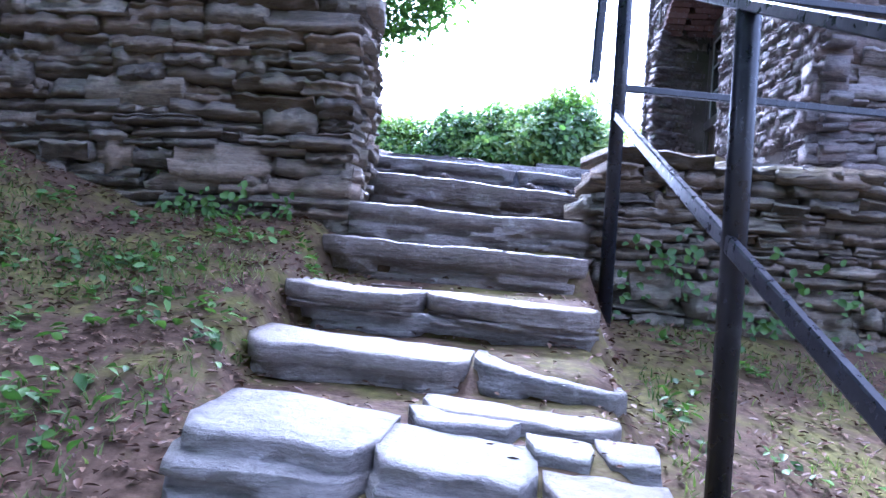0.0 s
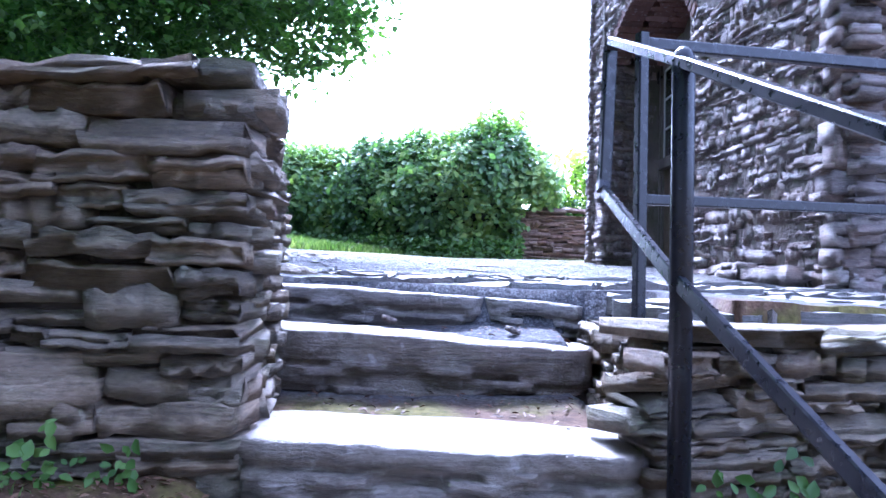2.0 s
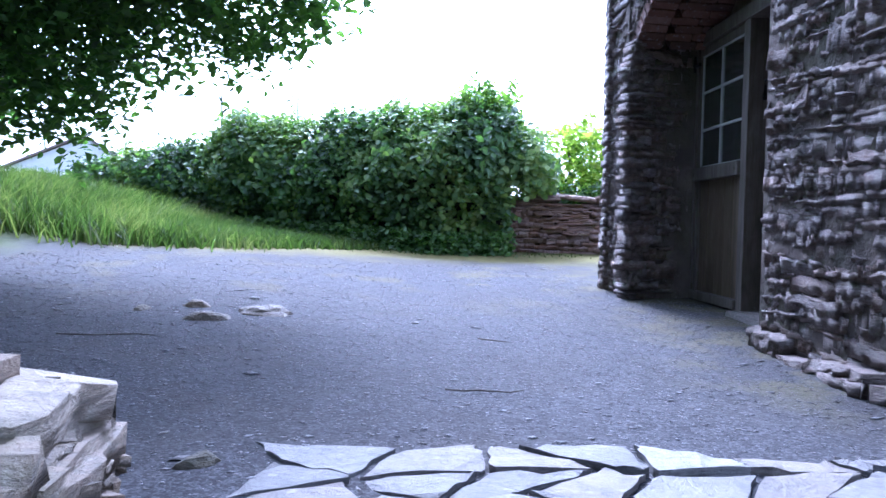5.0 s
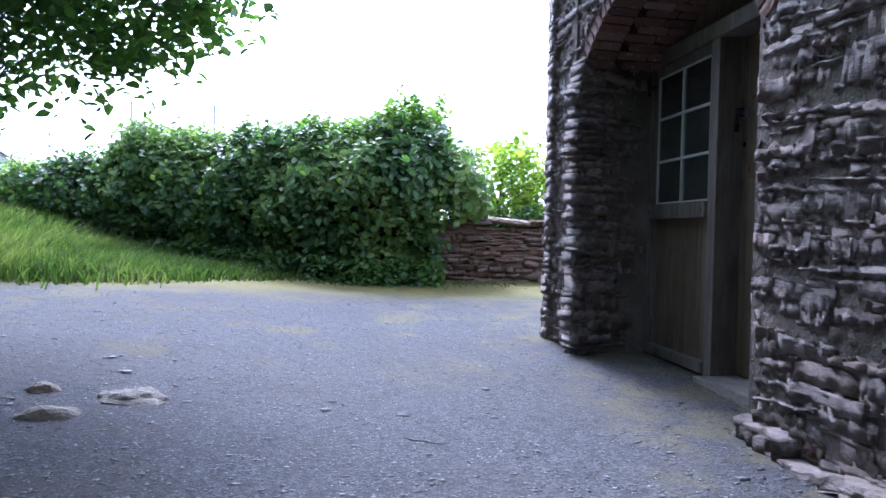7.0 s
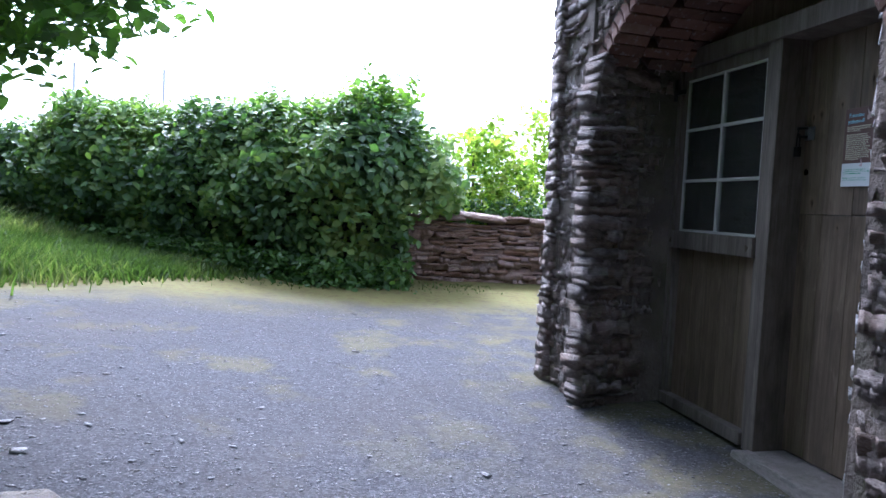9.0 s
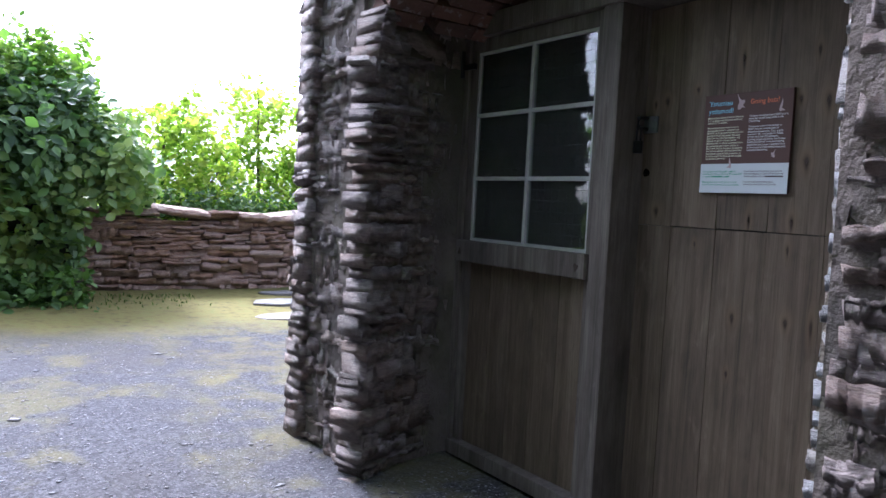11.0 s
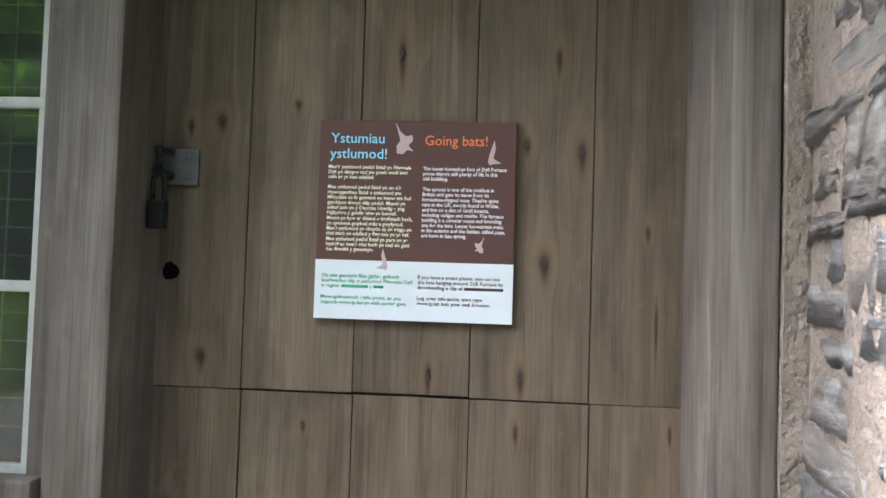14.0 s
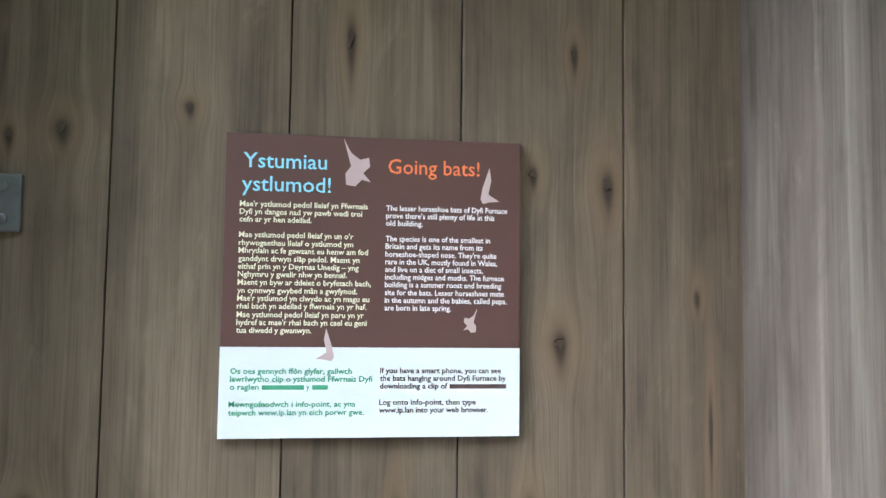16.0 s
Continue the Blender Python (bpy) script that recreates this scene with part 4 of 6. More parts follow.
for words, py, end in (("The lesser horseshoe bats of Dyfi Furnace", 222, 806), ("prove there's still plenty of life in this", 243, 769), ("old building.", 264, 565),
                       ("The species is one of the smallest in", 307, 757), ("Britain and gets its name from its", 328, 736), ("horseshoe-shaped nose. They're quite", 350, 776),
                       ("rare in the UK, mostly found in Wales,", 371, 778), ("and live on a diet of small insects,", 392, 737), ("including midges and moths. The furnace", 413, 798),
                       ("building is a summer roost and breeding", 434, 790), ("site for the bats. Lesser horseshoes mate", 456, 798), ("in the autumn and the babies, called pups,", 477, 806),
                       ("are born in late spring.", 498, 648)):
    line(words, 462, py, end, BODY, INK_PALE)
for words, px, py, end in (("Os oes gennych ffôn glyfar, gallwch", 52, 680, 376), ("lawrlwytho clip o ystlumod Ffwrnais Dyfi", 52, 701, 432), ("o raglen", 52, 722, 128), ("y", 254, 722, 263),
                           ("Mewngofnodwch i info-point, ac yna", 50, 768, 387), ("teipwch www.ip.lan yn eich porwr gwe.", 50, 790, 411)):
    line(words, px, py, end, BODY, INK_GREEN)
for words, px, py, end in (("If you have a smart phone, you can see", 453, 678, 791), ("the bats hanging around Dyfi Furnace by", 453, 699, 805), ("downloading a clip of", 453, 720, 640),
                           ("Log onto info-point, then type", 452, 764, 720), ("www.ip.lan into your web browser.", 452, 785, 755)):
    line(words, px, py, end, BODY, INK_DARK)
bpy.context.view_layer.update()
deps = bpy.context.evaluated_depsgraph_get()
for ob, px, py, end, mat in texts:
    me = bpy.data.meshes.new_from_object(ob.evaluated_get(deps))
    me.name = "lettering"
    co = np.empty(len(me.vertices) * 3, dtype=np.float32)
    me.vertices.foreach_get("co", co)
    co = co.reshape(-1, 3)
    low, high = co[:, 0].min(), co[:, 0].max()
    ya, za = on_sign(px, py)
    yb, _ = on_sign(end, py)
    size = ob.data.size
    white = za < SZ - SH * 0.705
    out = np.stack([np.full(len(co), SX - (0.0016 if white else 0.0007)), ya + (co[:, 0] - low) / (high - low) * (yb - ya), za + co[:, 1] - size * 0.26 - (0.0 if white else 0.004)], -1)
    me.vertices.foreach_set("co", out.astype(np.float32).ravel())
    me.update()
    data = ob.data
    bpy.data.objects.remove(ob)
    bpy.data.curves.remove(data)
    me.materials.clear()
    me.materials.append(mat)
    part("lettering", me, mat, notice)


def on_plate(shape, px, py, s, mat, name, label=""):
    """A flat printed shape on the notice, from a short outline."""
    bm = bmesh.new()
    vs = []
    for a, b in shape:
        y, z = on_sign(px + a * s, py + b * s)
        white = z < SZ - SH * 0.705
        vs.append(bm.verts.new((SX - 0.0012, y, z)))
    f = bm.faces.new(vs)
    bm.normal_update()
    if f.normal.x > 0:
        f.normal_flip()
    bmesh.ops.triangulate(bm, faces=[f], ngon_method="EAR_CLIP")
    part(name, bm, mat, notice, label)


WING_UP = [(-0.15, -1.0), (0.2, -0.35), (0.6, -0.05), (1.0, -0.15), (1.05, 0.25), (0.75, 0.55), (1.1, 0.95), (0.7, 0.85), (0.4, 1.15), (0.0, 1.1), (-0.05, 0.6), (0.2, 0.25)]
WING_SIDE = [(0.0, 0.8), (0.1, 0.2), (0.5, -1.0), (0.62, -0.3), (0.45, 0.5), (0.8, 0.72), (1.1, 0.9), (0.5, 0.95), (0.15, 1.05)]
on_plate(WING_UP, 350, 100, 62, INK_PINK, "motif", "pinkish grey printed shape")
on_plate(WING_SIDE, 728, 158, 50, INK_PINK, "motif", "pinkish grey printed shape")
on_plate([(-a, b) for a, b in WING_UP], 718, 535, 32, INK_PINK, "motif", "pinkish grey printed shape")
on_plate([(-a, b) for a, b in WING_SIDE], 326, 606, 44, INK_PINK, "motif", "pinkish grey printed shape")
for x0, x1, py, mat in ((136, 248, 722, INK_GREEN), (270, 312, 722, INK_GREEN), (646, 806, 720, INK_DARK)):
    h = 6
    on_plate([(x0, py - h), (x1, py - h), (x1, py + h), (x0, py + h)], 0, 0, 1, mat, "printed_bar")

# ---- steps ----
stone_steps = thing("stone_steps", "worn uneven slate steps climbing to the gravel yard", "steps", "structure")


def step_stone(x0, x1, y, z0, z1, h, deep, seed, lip=0.05, under=0.035):
    """One step slab from x0 to x1: a flat worn top, a broken nosing, and a face that falls back under it."""
    n = max(8, int((x1 - x0) / 0.03))
    face = 1 - lip / h - 0.02
    cuts = [0.0, 0.17, 0.36, 0.52, 0.7, 0.86, 1.0]
    levels = [c * face + e for p, q in zip(cuts, cuts[1:]) for c, e in ((p, 0.004), (q, -0.004))]
    low = len(levels) - 1
    levels += [1 - lip / h, 1 - lip / h * 0.45, 1 - 0.008 / h, 1.0]
    rows, m = len(levels) - 1, 6
    pts, faces, tag = [], [], {}

    def at(i, j, k):
        if (i, j, k) in tag:
            return tag[(i, j, k)]
        s = i / n
        x = x0 + (x1 - x0) * s
        end = max(0.0, abs(s - 0.5) * 2 - 0.76) / 0.24
        jag = noise.noise(Vector((x * 4.0, seed * 5.1, 0))) * 0.024 + noise.noise(Vector((x * 15.0, seed * 3.3, 0))) * 0.018 + noise.noise(Vector((x * 45.0, seed, 0))) * 0.012
        yy = y + jag * (1 - j / m) * (1.0 if k > low else 0.35) + deep * j / m + 0.1 * end * end * (1 - j / m)
        top = z0 + (z1 - z0) * s
        zz = top - h * (1 - levels[k])
        if j == 0:
            if k <= low:
                yy += under + 0.028 * (noise.cell(Vector((x * 6.0 + (k // 2) * 0.37, seed * 2.3, k // 2))) - 0.5) + 0.035 * noise.noise(Vector((x * 5.0, seed * 2.0, (k // 2) * 3.7))) + 0.016 * noise.noise(Vector((x * 25.0, seed, zz * 40.0)))
            elif k < rows - 1:
                yy += 0.012 * noise.noise(Vector((x * 20.0, seed, k * 3.0)))
            elif k == rows:
                yy += 0.008
        zz += noise.noise(Vector((x * 3.0, yy * 3.0, seed * 7.0))) * 0.014 * (k > low) + noise.noise(Vector((x * 14.0, yy * 14.0, seed))) * 0.006 * (k > low)
        tag[(i, j, k)] = len(pts)
        pts.append((x, yy, zz))
        return tag[(i, j, k)]

    for i in range(n):
        for k in range(rows):
            faces.append((at(i, 0, k), at(i + 1, 0, k), at(i + 1, 0, k + 1), at(i, 0, k + 1)))
        for j in range(m):
            faces.append((at(i, j, rows), at(i + 1, j, rows), at(i + 1, j + 1, rows), at(i, j + 1, rows)))
    for k in range(rows):
        for j in range(m):
            faces.append((at(0, j, k), at(0, j, k + 1), at(0, j + 1, k + 1), at(0, j + 1, k)))
            faces.append((at(n, j, k), at(n, j + 1, k), at(n, j + 1, k + 1), at(n, j, k + 1)))
    ob = new("step", arrays_mesh("step", pts, faces, STEP_STONE))
    ob.parent = stone_steps
    return ob


step_stone(-0.58, -0.23, 1.25, 0.70, 0.675, 0.2, 0.34, 1, 0.04, -0.05)
step_stone(-0.235, 0.05, 1.22, 0.672, 0.65, 0.2, 0.3, 2, 0.035, -0.04)
step_stone(0.06, 0.28, 1.18, 0.64, 0.625, 0.2, 0.22, 3, 0.03, -0.04)
step_stone(-0.22, 0.02, 1.53, 0.685, 0.675, 0.1, 0.1, 31, 0.03, 0.0)
step_stone(0.03, 0.16, 1.42, 0.665, 0.655, 0.12, 0.16, 32, 0.03, 0.0)
step_stone(0.17, 0.29, 1.43, 0.655, 0.65, 0.12, 0.18, 33, 0.03, 0.0)
step_stone(-0.2, 0.24, 1.62, 0.69, 0.665, 0.1, 0.16, 4)
step_stone(-0.72, -0.12, 1.90, 0.775, 0.75, 0.2, 0.3, 5)
step_stone(-0.11, 0.29, 1.93, 0.755, 0.69, 0.22, 0.3, 6)
step_stone(-0.76, -0.3, 2.33, 0.905, 0.89, 0.08, 0.3, 7)
step_stone(-0.3, 0.25, 2.34, 0.895, 0.87, 0.09, 0.3, 8)
step_stone(-0.73, 0.27, 2.37, 0.845, 0.80, 0.2, 0.2, 9)
step_stone(-0.8, 0.25, 2.9, 1.07, 1.04, 0.24, 0.34, 10, 0.07, 0.05)
step_stone(-0.86, 0.3, 3.17, 1.225, 1.19, 0.22, 0.4, 12)
step_stone(-0.9, 0.3, 3.94, 1.45, 1.38, 0.28, 0.26, 14, 0.1, 0.02)
step_stone(-1.0, -0.08, 4.35, 1.59, 1.545, 0.22, 0.3, 16)
step_stone(-0.08, 0.34, 4.39, 1.545, 1.51, 0.18, 0.3, 17)
for x, y, z, w in ((-0.45, 4.2, 1.46, 0.035), (0.02, 4.17, 1.43, 0.035)):
    ob = new("step_chip", HOUSE_MESHES[3])
    ob.parent = stone_steps
    ob.matrix_basis = pose(x, y, z, 10, 20, 40) @ Matrix.Diagonal((w * 1.4, w, w * 0.6, 1))

# ---- dry-stone walls beside the steps ----
r_dry = random.Random(5)
DRY_MESHES = pool_meshes(POOL, "wall_stone", WALL_STONE)
left_wall = thing("dry_stone_wall", "mossy brown slate dry-stone wall beside the steps", "stone wall", "structure")
bm = boxed(-7.0, -0.97, 3.26, 4.22, 0.7, 2.1)
box(bm, -0.97, -0.84, 3.26, 3.75, 0.7, 2.1)
part("earth_core", bm, EARTH_JOINT, left_wall)
front = lay_wall((-4.6, 3.17), (1, 0.0), (0, -1), 3.86, lambda s: float(ground_z(-4.6 + s, 3.1)) - 0.06, lambda s: 2.15, r_dry, (0.042, 0.098), (0.13, 0.46), 0.22, 0.035, wave=0.045, tall=0.12, tight=0.92)
end = lay_wall((-0.748, 3.3), (-0.15, 0.98), (0.98, 0.15), 1.0, lambda s: 1.1, lambda s: 2.15, r_dry, (0.036, 0.085), (0.15, 0.5), 0.22, 0.04, wave=0.02, tall=0.06, tight=0.9)
cap = []
x = -4.6
while x < -0.9:
    w = r_dry.uniform(0.3, 0.62)
    w = min(w, -0.75 - x) if x + w > -0.95 else w
    cap.append((pose(x + w / 2, 3.36, 2.145 + r_dry.uniform(-0.015, 0.02), r_dry.gauss(0, 2), r_dry.gauss(0, 2), r_dry.gauss(0, 3)) @ Matrix.Diagonal((w * 0.99, 0.46, 0.065, 1)), r_dry.randrange(28)))
    cap.append((pose(x + w / 2 - 0.1, 3.85, 2.12 + r_dry.uniform(-0.02, 0.02), r_dry.gauss(0, 3), r_dry.gauss(0, 3), r_dry.gauss(0, 6)) @ Matrix.Diagonal((w * 0.99, 0.6, 0.07, 1)), r_dry.randrange(28)))
    x += w
set_stones(left_wall, front + end + cap, POOL, DRY_MESHES, "stone", (-0.8, 3.2, 1.7), WALL_STONE_FAR, 300)

right_wall = thing("retaining_wall", "low mossy slate retaining wall edging the yard", "stone wall", "structure")
ru = Vector((1, 0.27, 0)).normalized()
bm = bmesh.new()
base = [(0.34, 3.3), (6.5, 3.3 + 0.27 * 6.16), (6.5, 4.6 + 0.27 * 6.16), (0.36, 4.6)]
lowv = [bm.verts.new((x, y, 0.2)) for x, y in base]
topv = [bm.verts.new((x, y, 1.46)) for x, y in base]
bm.faces.new(topv)
bm.faces.new(lowv[::-1])
for k in range(4):
    bm.faces.new((lowv[k], lowv[(k + 1) % 4], topv[(k + 1) % 4], topv[k]))
bmesh.ops.recalc_face_normals(bm, faces=bm.faces[:])
part("earth_core", bm, EARTH_JOINT, right_wall)
front = lay_wall((0.31, 3.22), (1, 0.27), (0.27, -1), 3.6, lambda s: float(ground_z(0.4 + s, 3.2)) - 0.08, lambda s: 1.47, r_dry, (0.042, 0.1), (0.13, 0.48), 0.22, 0.035, wave=0.045, tall=0.12, tight=0.92)
side = lay_wall((0.30, 4.3), (-0.02, -1), (-1, 0.02), 0.9, lambda s: 0.95, lambda s: 1.47, r_dry, (0.06, 0.1), (0.12, 0.34), 0.2, 0.02, wave=0.02, tall=0.12)
cap = []
s = 0.0
while s < 3.6:
    w = r_dry.uniform(0.3, 0.6)
    c = Vector((0.33, 3.22, 0)) + ru * (s + w / 2) + Vector((-ru.y, ru.x, 0)) * 0.2
    cap.append((pose(c.x, c.y, 1.485 + r_dry.uniform(-0.012, 0.012), r_dry.gauss(0, 1.5), r_dry.gauss(0, 1.5), 15.1 + r_dry.gauss(0, 2)) @ Matrix.Diagonal((w * 0.97, 0.4, 0.055, 1)), r_dry.randrange(28)))
    s += w
set_stones(right_wall, front + side + cap, POOL, DRY_MESHES, "stone", (0.5, 3.2, 1.2), WALL_STONE_FAR, 260)

# flagstones at the head of the steps
flags = thing("flagstones", "pale irregular slate flagstones set in gravel above the steps", "paving", "structure")
r_flag = random.Random(11)


def flag(cx, cy, rx, ry, z, seed):
    r = random.Random(seed)
    n = r.randint(6, 9)
    angs = sorted((k + r.uniform(-0.3, 0.3)) / n * 2 * math.pi for k in range(n))
    bm = bmesh.new()
    turn = r.uniform(-0.3, 0.3)
    ring = []
    for a in angs:
        q = r.uniform(0.8, 1.08)
        px, py = math.cos(a) * rx * q, math.sin(a) * ry * q
        ring.append((cx + px * math.cos(turn) - py * math.sin(turn), cy + px * math.sin(turn) + py * math.cos(turn)))
    tilt = (r.gauss(0, 0.03), r.gauss(0, 0.03))
    top = [bm.verts.new((x, y, z + (x - cx) * tilt[0] + (y - cy) * tilt[1] + r.gauss(0, 0.003))) for x, y in ring]
    f = bm.faces.new(top)
    ext = bmesh.ops.extrude_face_region(bm, geom=[f])
    for v in ext["geom"]:
        if isinstance(v, bmesh.types.BMVert):
            v.co.z -= 0.07
    bmesh.ops.recalc_face_normals(bm, faces=bm.faces[:])
    bmesh.ops.bevel(bm, geom=[e for e in bm.edges if all(v.co.z > z - 0.035 for v in e.verts)], offset=0.008, segments=1, affect="EDGES")
    part("flagstone", bm, FLAG_STONE, flags)


def paving(x0, x1, y0, y1, shift, z_at, seed, drop):
    """Angular slabs that fit each other, cut from a shaken lattice, with gravel joints."""
    r = random.Random(seed)
    nc, nr = int((x1 - x0) / 0.27), int((y1 - y0) / 0.17)
    net = {}
    for a in range(nc + 1):
        for b in range(nr + 1):
            x = x0 + (x1 - x0) * (a + (0.5 if b % 2 else 0) * 0.6 + r.uniform(-0.46, 0.46)) / nc
            y = y0 + (y1 - y0) * (b + r.uniform(-0.44, 0.44)) / nr
            net[(a, b)] = Vector((x, y + shift * (x - x0), 0))
    for a in range(nc):
        for b in range(nr):
            far = b / nr
            if r.random() < drop * (0.4 + far * 1.6):
                continue
            q = [net[(a, b)], net[(a + 1, b)], net[(a + 1, b + 1)], net[(a, b + 1)]]
            c = sum(q, Vector()) / 4
            ring = []
            for k in range(4):
                p, n = q[k], q[(k + 1) % 4]
                for t in (0.05, 0.27, 0.5, 0.73, 0.95):
                    e = p.lerp(n, t)
                    d = e - c
                    ring.append(c + d * (0.93 + r.uniform(-0.08, 0.06) - (0.1 if t in (0.05, 0.95) and r.random() < 0.4 else 0.0)))
            z = z_at(c.x, c.y) + r.uniform(0.0, 0.016)
            tx, ty = r.gauss(0, 0.03), r.gauss(0, 0.04)
            bm = bmesh.new()
            top = [bm.verts.new((p.x, p.y, z + (p.x - c.x) * tx + (p.y - c.y) * ty + r.gauss(0, 0.004))) for p in ring]
            f = bm.faces.new(top)
            ext = bmesh.ops.extrude_face_region(bm, geom=[f])
            for v in ext["geom"]:
                if isinstance(v, bmesh.types.BMVert):
                    v.co.z -= 0.075
            bmesh.ops.triangulate(bm, faces=bm.faces[:])
            bmesh.ops.recalc_face_normals(bm, faces=bm.faces[:])
            part("flagstone", bm, FLAG_STONE, flags)


paving(-0.8, 2.9, 4.56, 5.4, 0.03, lambda x, y: float(ground_z(x, max(y, 4.56))) + 0.008, 31, 0.05)
paving(0.36, 3.0, 3.55, 4.66, 0.12, lambda x, y: 1.53 + 0.03 * (y - 3.7), 33, 0.05)

# ---- iron railings ----
railing = thing("handrail", "black painted iron handrail beside the steps", "railing")
for x, y, top in ((0.47, 1.80, 1.66), (0.335, 3.135, 2.2), (0.60, 0.45, 1.1)):
    z0 = float(ground_z(x, y)) - 0.15
    part("post", tube([(x, y, z0), (x, y, top - 0.02), (x, y, top), (x, y, top + 0.012)], [0.029, 0.029, 0.024, 0.012], 12), IRON, railing)
part("top_rail", flat_bar([(0.305, 3.80, 2.425), (0.33, 3.14, 2.18), (0.465, 1.80, 1.63), (0.60, 0.45, 1.08)], 0.028, 0.045), IRON, railing)
part("end_loop", flat_bar([(0.305, 3.795, 2.432), (0.3, 3.825, 2.405), (0.286, 3.83, 1.96), (0.28, 3.81, 1.925)], 0.03, 0.042), IRON, railing)
part("lower_rail", flat_bar([(0.28, 3.815, 1.93), (0.32, 3.19, 1.66), (0.455, 1.79, 1.085), (0.59, 0.45, 0.53)], 0.04, 0.02), IRON, railing)
fence = thing("yard_railing", "black painted iron railing along the top of the retaining wall", "railing")


def fence_at(x):
    return 3.80 + 0.22 * (x - 0.4)


for x in (0.4, 2.0, 3.6, 5.2):
    y = fence_at(x)
    part("post", flat_bar([(x, y, 1.44), (x, y, 2.435), (x, y, 2.455)], 0.04, 0.036), IRON, fence)
part("top_rail", flat_bar([(0.4, fence_at(0.4), 2.42), (5.2, fence_at(5.2), 2.42)], 0.04, 0.035), IRON, fence)
part("mid_rail", flat_bar([(0.4, fence_at(0.4), 1.90), (5.2, fence_at(5.2), 1.90)], 0.035, 0.03), IRON, fence)

# ---- garden wall at the far side ----
garden_wall = thing("garden_wall", "low brown slate rubble wall behind the yard", "stone wall", "structure")
part("earth_core", boxed(1.2, 14.0, 15.9, 16.25, 1.6, 2.7), EARTH_JOINT, garden_wall)
r_gar = random.Random(9)
front = lay_wall((1.16, 15.78), (1, 0.0), (0, -1), 7.0, lambda s: 1.8, lambda s: 2.76, r_gar, (0.05, 0.11), (0.16, 0.5), 0.2, 0.03, wave=0.03, tall=0.15)
cap = []
x = 1.2
while x < 8.0:
    w = r_gar.uniform(0.25, 0.6)
    cap.append((pose(x + w / 2, 15.95, 2.79 + r_gar.uniform(-0.03, 0.05), r_gar.gauss(0, 4), r_gar.gauss(0, 4), r_gar.gauss(0, 4)) @ Matrix.Diagonal((w, 0.44, 0.1, 1)), r_gar.randrange(28)))
    x += w
GARDEN_FAR = slate("garden_wall_slate_joined", (0.17, 0.115, 0.088), (0.32, 0.222, 0.17), (0.46, 0.36, 0.29), island=True, moss=0.2, red=0.4)
set_stones(garden_wall, front + cap, POOL, pool_meshes(POOL, "garden_stone", GARDEN_STONE), "stone", (2.5, 15.8, 2.3), GARDEN_FAR, 200)
gate_post = part("gate_post", roughen(boxed(1.12, 1.18, 15.6, 15.66, 1.8, 2.85, 0.006), 2, 0.006, 4.0), BARK)
tagged(gate_post, "dark weathered timber post at the end of the garden wall", "post")
for k, (x, y, rx, ry) in enumerate(((3.2, 14.6, 0.5, 0.3), (4.1, 14.7, 0.45, 0.3), (3.6, 15.3, 0.5, 0.25), (4.7, 15.2, 0.5, 0.3), (2.9, 13.7, 0.45, 0.25), (3.9, 13.8, 0.5, 0.3), (5.3, 14.4, 0.5, 0.3))):
    flag(x, y, rx, ry, float(ground_z(x, y)) + 0.02, 900 + k)

# ---- leaves, hedge, trees, grass ----
def leaf_cloud(name, points, normals, sizes, material, rng, fold=0.25, aspect=0.62):
    """Folded leaves at points: each is two quads along a midrib, turned about its normal."""
    n = len(points)
    nrm = normals / np.maximum(1e-6, np.linalg.norm(normals, axis=1, keepdims=True))
    rand = rng.normal(size=(n, 3))
    u = rand - (rand * nrm).sum(1, keepdims=True) * nrm
    u /= np.maximum(1e-6, np.linalg.norm(u, axis=1, keepdims=True))
    v = np.cross(nrm, u)
    s = sizes[:, None]
    w = aspect * 0.5
    base = points - u * s * 0.5
    tip = points + u * s * 0.5 - nrm * s * 0.12
    mid1, mid2 = points - u * s * 0.18, points + u * s * 0.16
    l1, l2 = mid1 + v * s * w + nrm * s * fold * w, mid2 + v * s * w * 0.8 + nrm * s * fold * w * 0.6
    r1, r2 = mid1 - v * s * w + nrm * s * fold * w, mid2 - v * s * w * 0.8 + nrm * s * fold * w * 0.6
    verts = np.stack([base, l1, l2, tip, r2, r1], 1).reshape(-1, 3)
    k = np.arange(n)[:, None] * 6
    quads = np.concatenate([k + np.array([[0, 3, 2, 1]]), k + np.array([[0, 5, 4, 3]])], 0)
    return arrays_mesh(name, verts, quads, material)


rng = np.random.default_rng(3)


def hedge_top(x):
    return np.interp(x, [-9, -7, -5.8, -5.0, -4.1, -3.4, -2.5, -1.6, -0.85, 0.0, 0.6, 1.2, 1.6, 2.0], [3.2, 3.5, 3.64, 3.8, 4.3, 4.28, 4.05, 4.2, 4.3, 4.2, 4.35, 4.15, 3.7, 2.9])


def hedge_mid(x):
    return 16.3 + 0.85 * np.clip(-x, 0, 3) + 0.5 * np.clip(-x - 3, 0, 20)


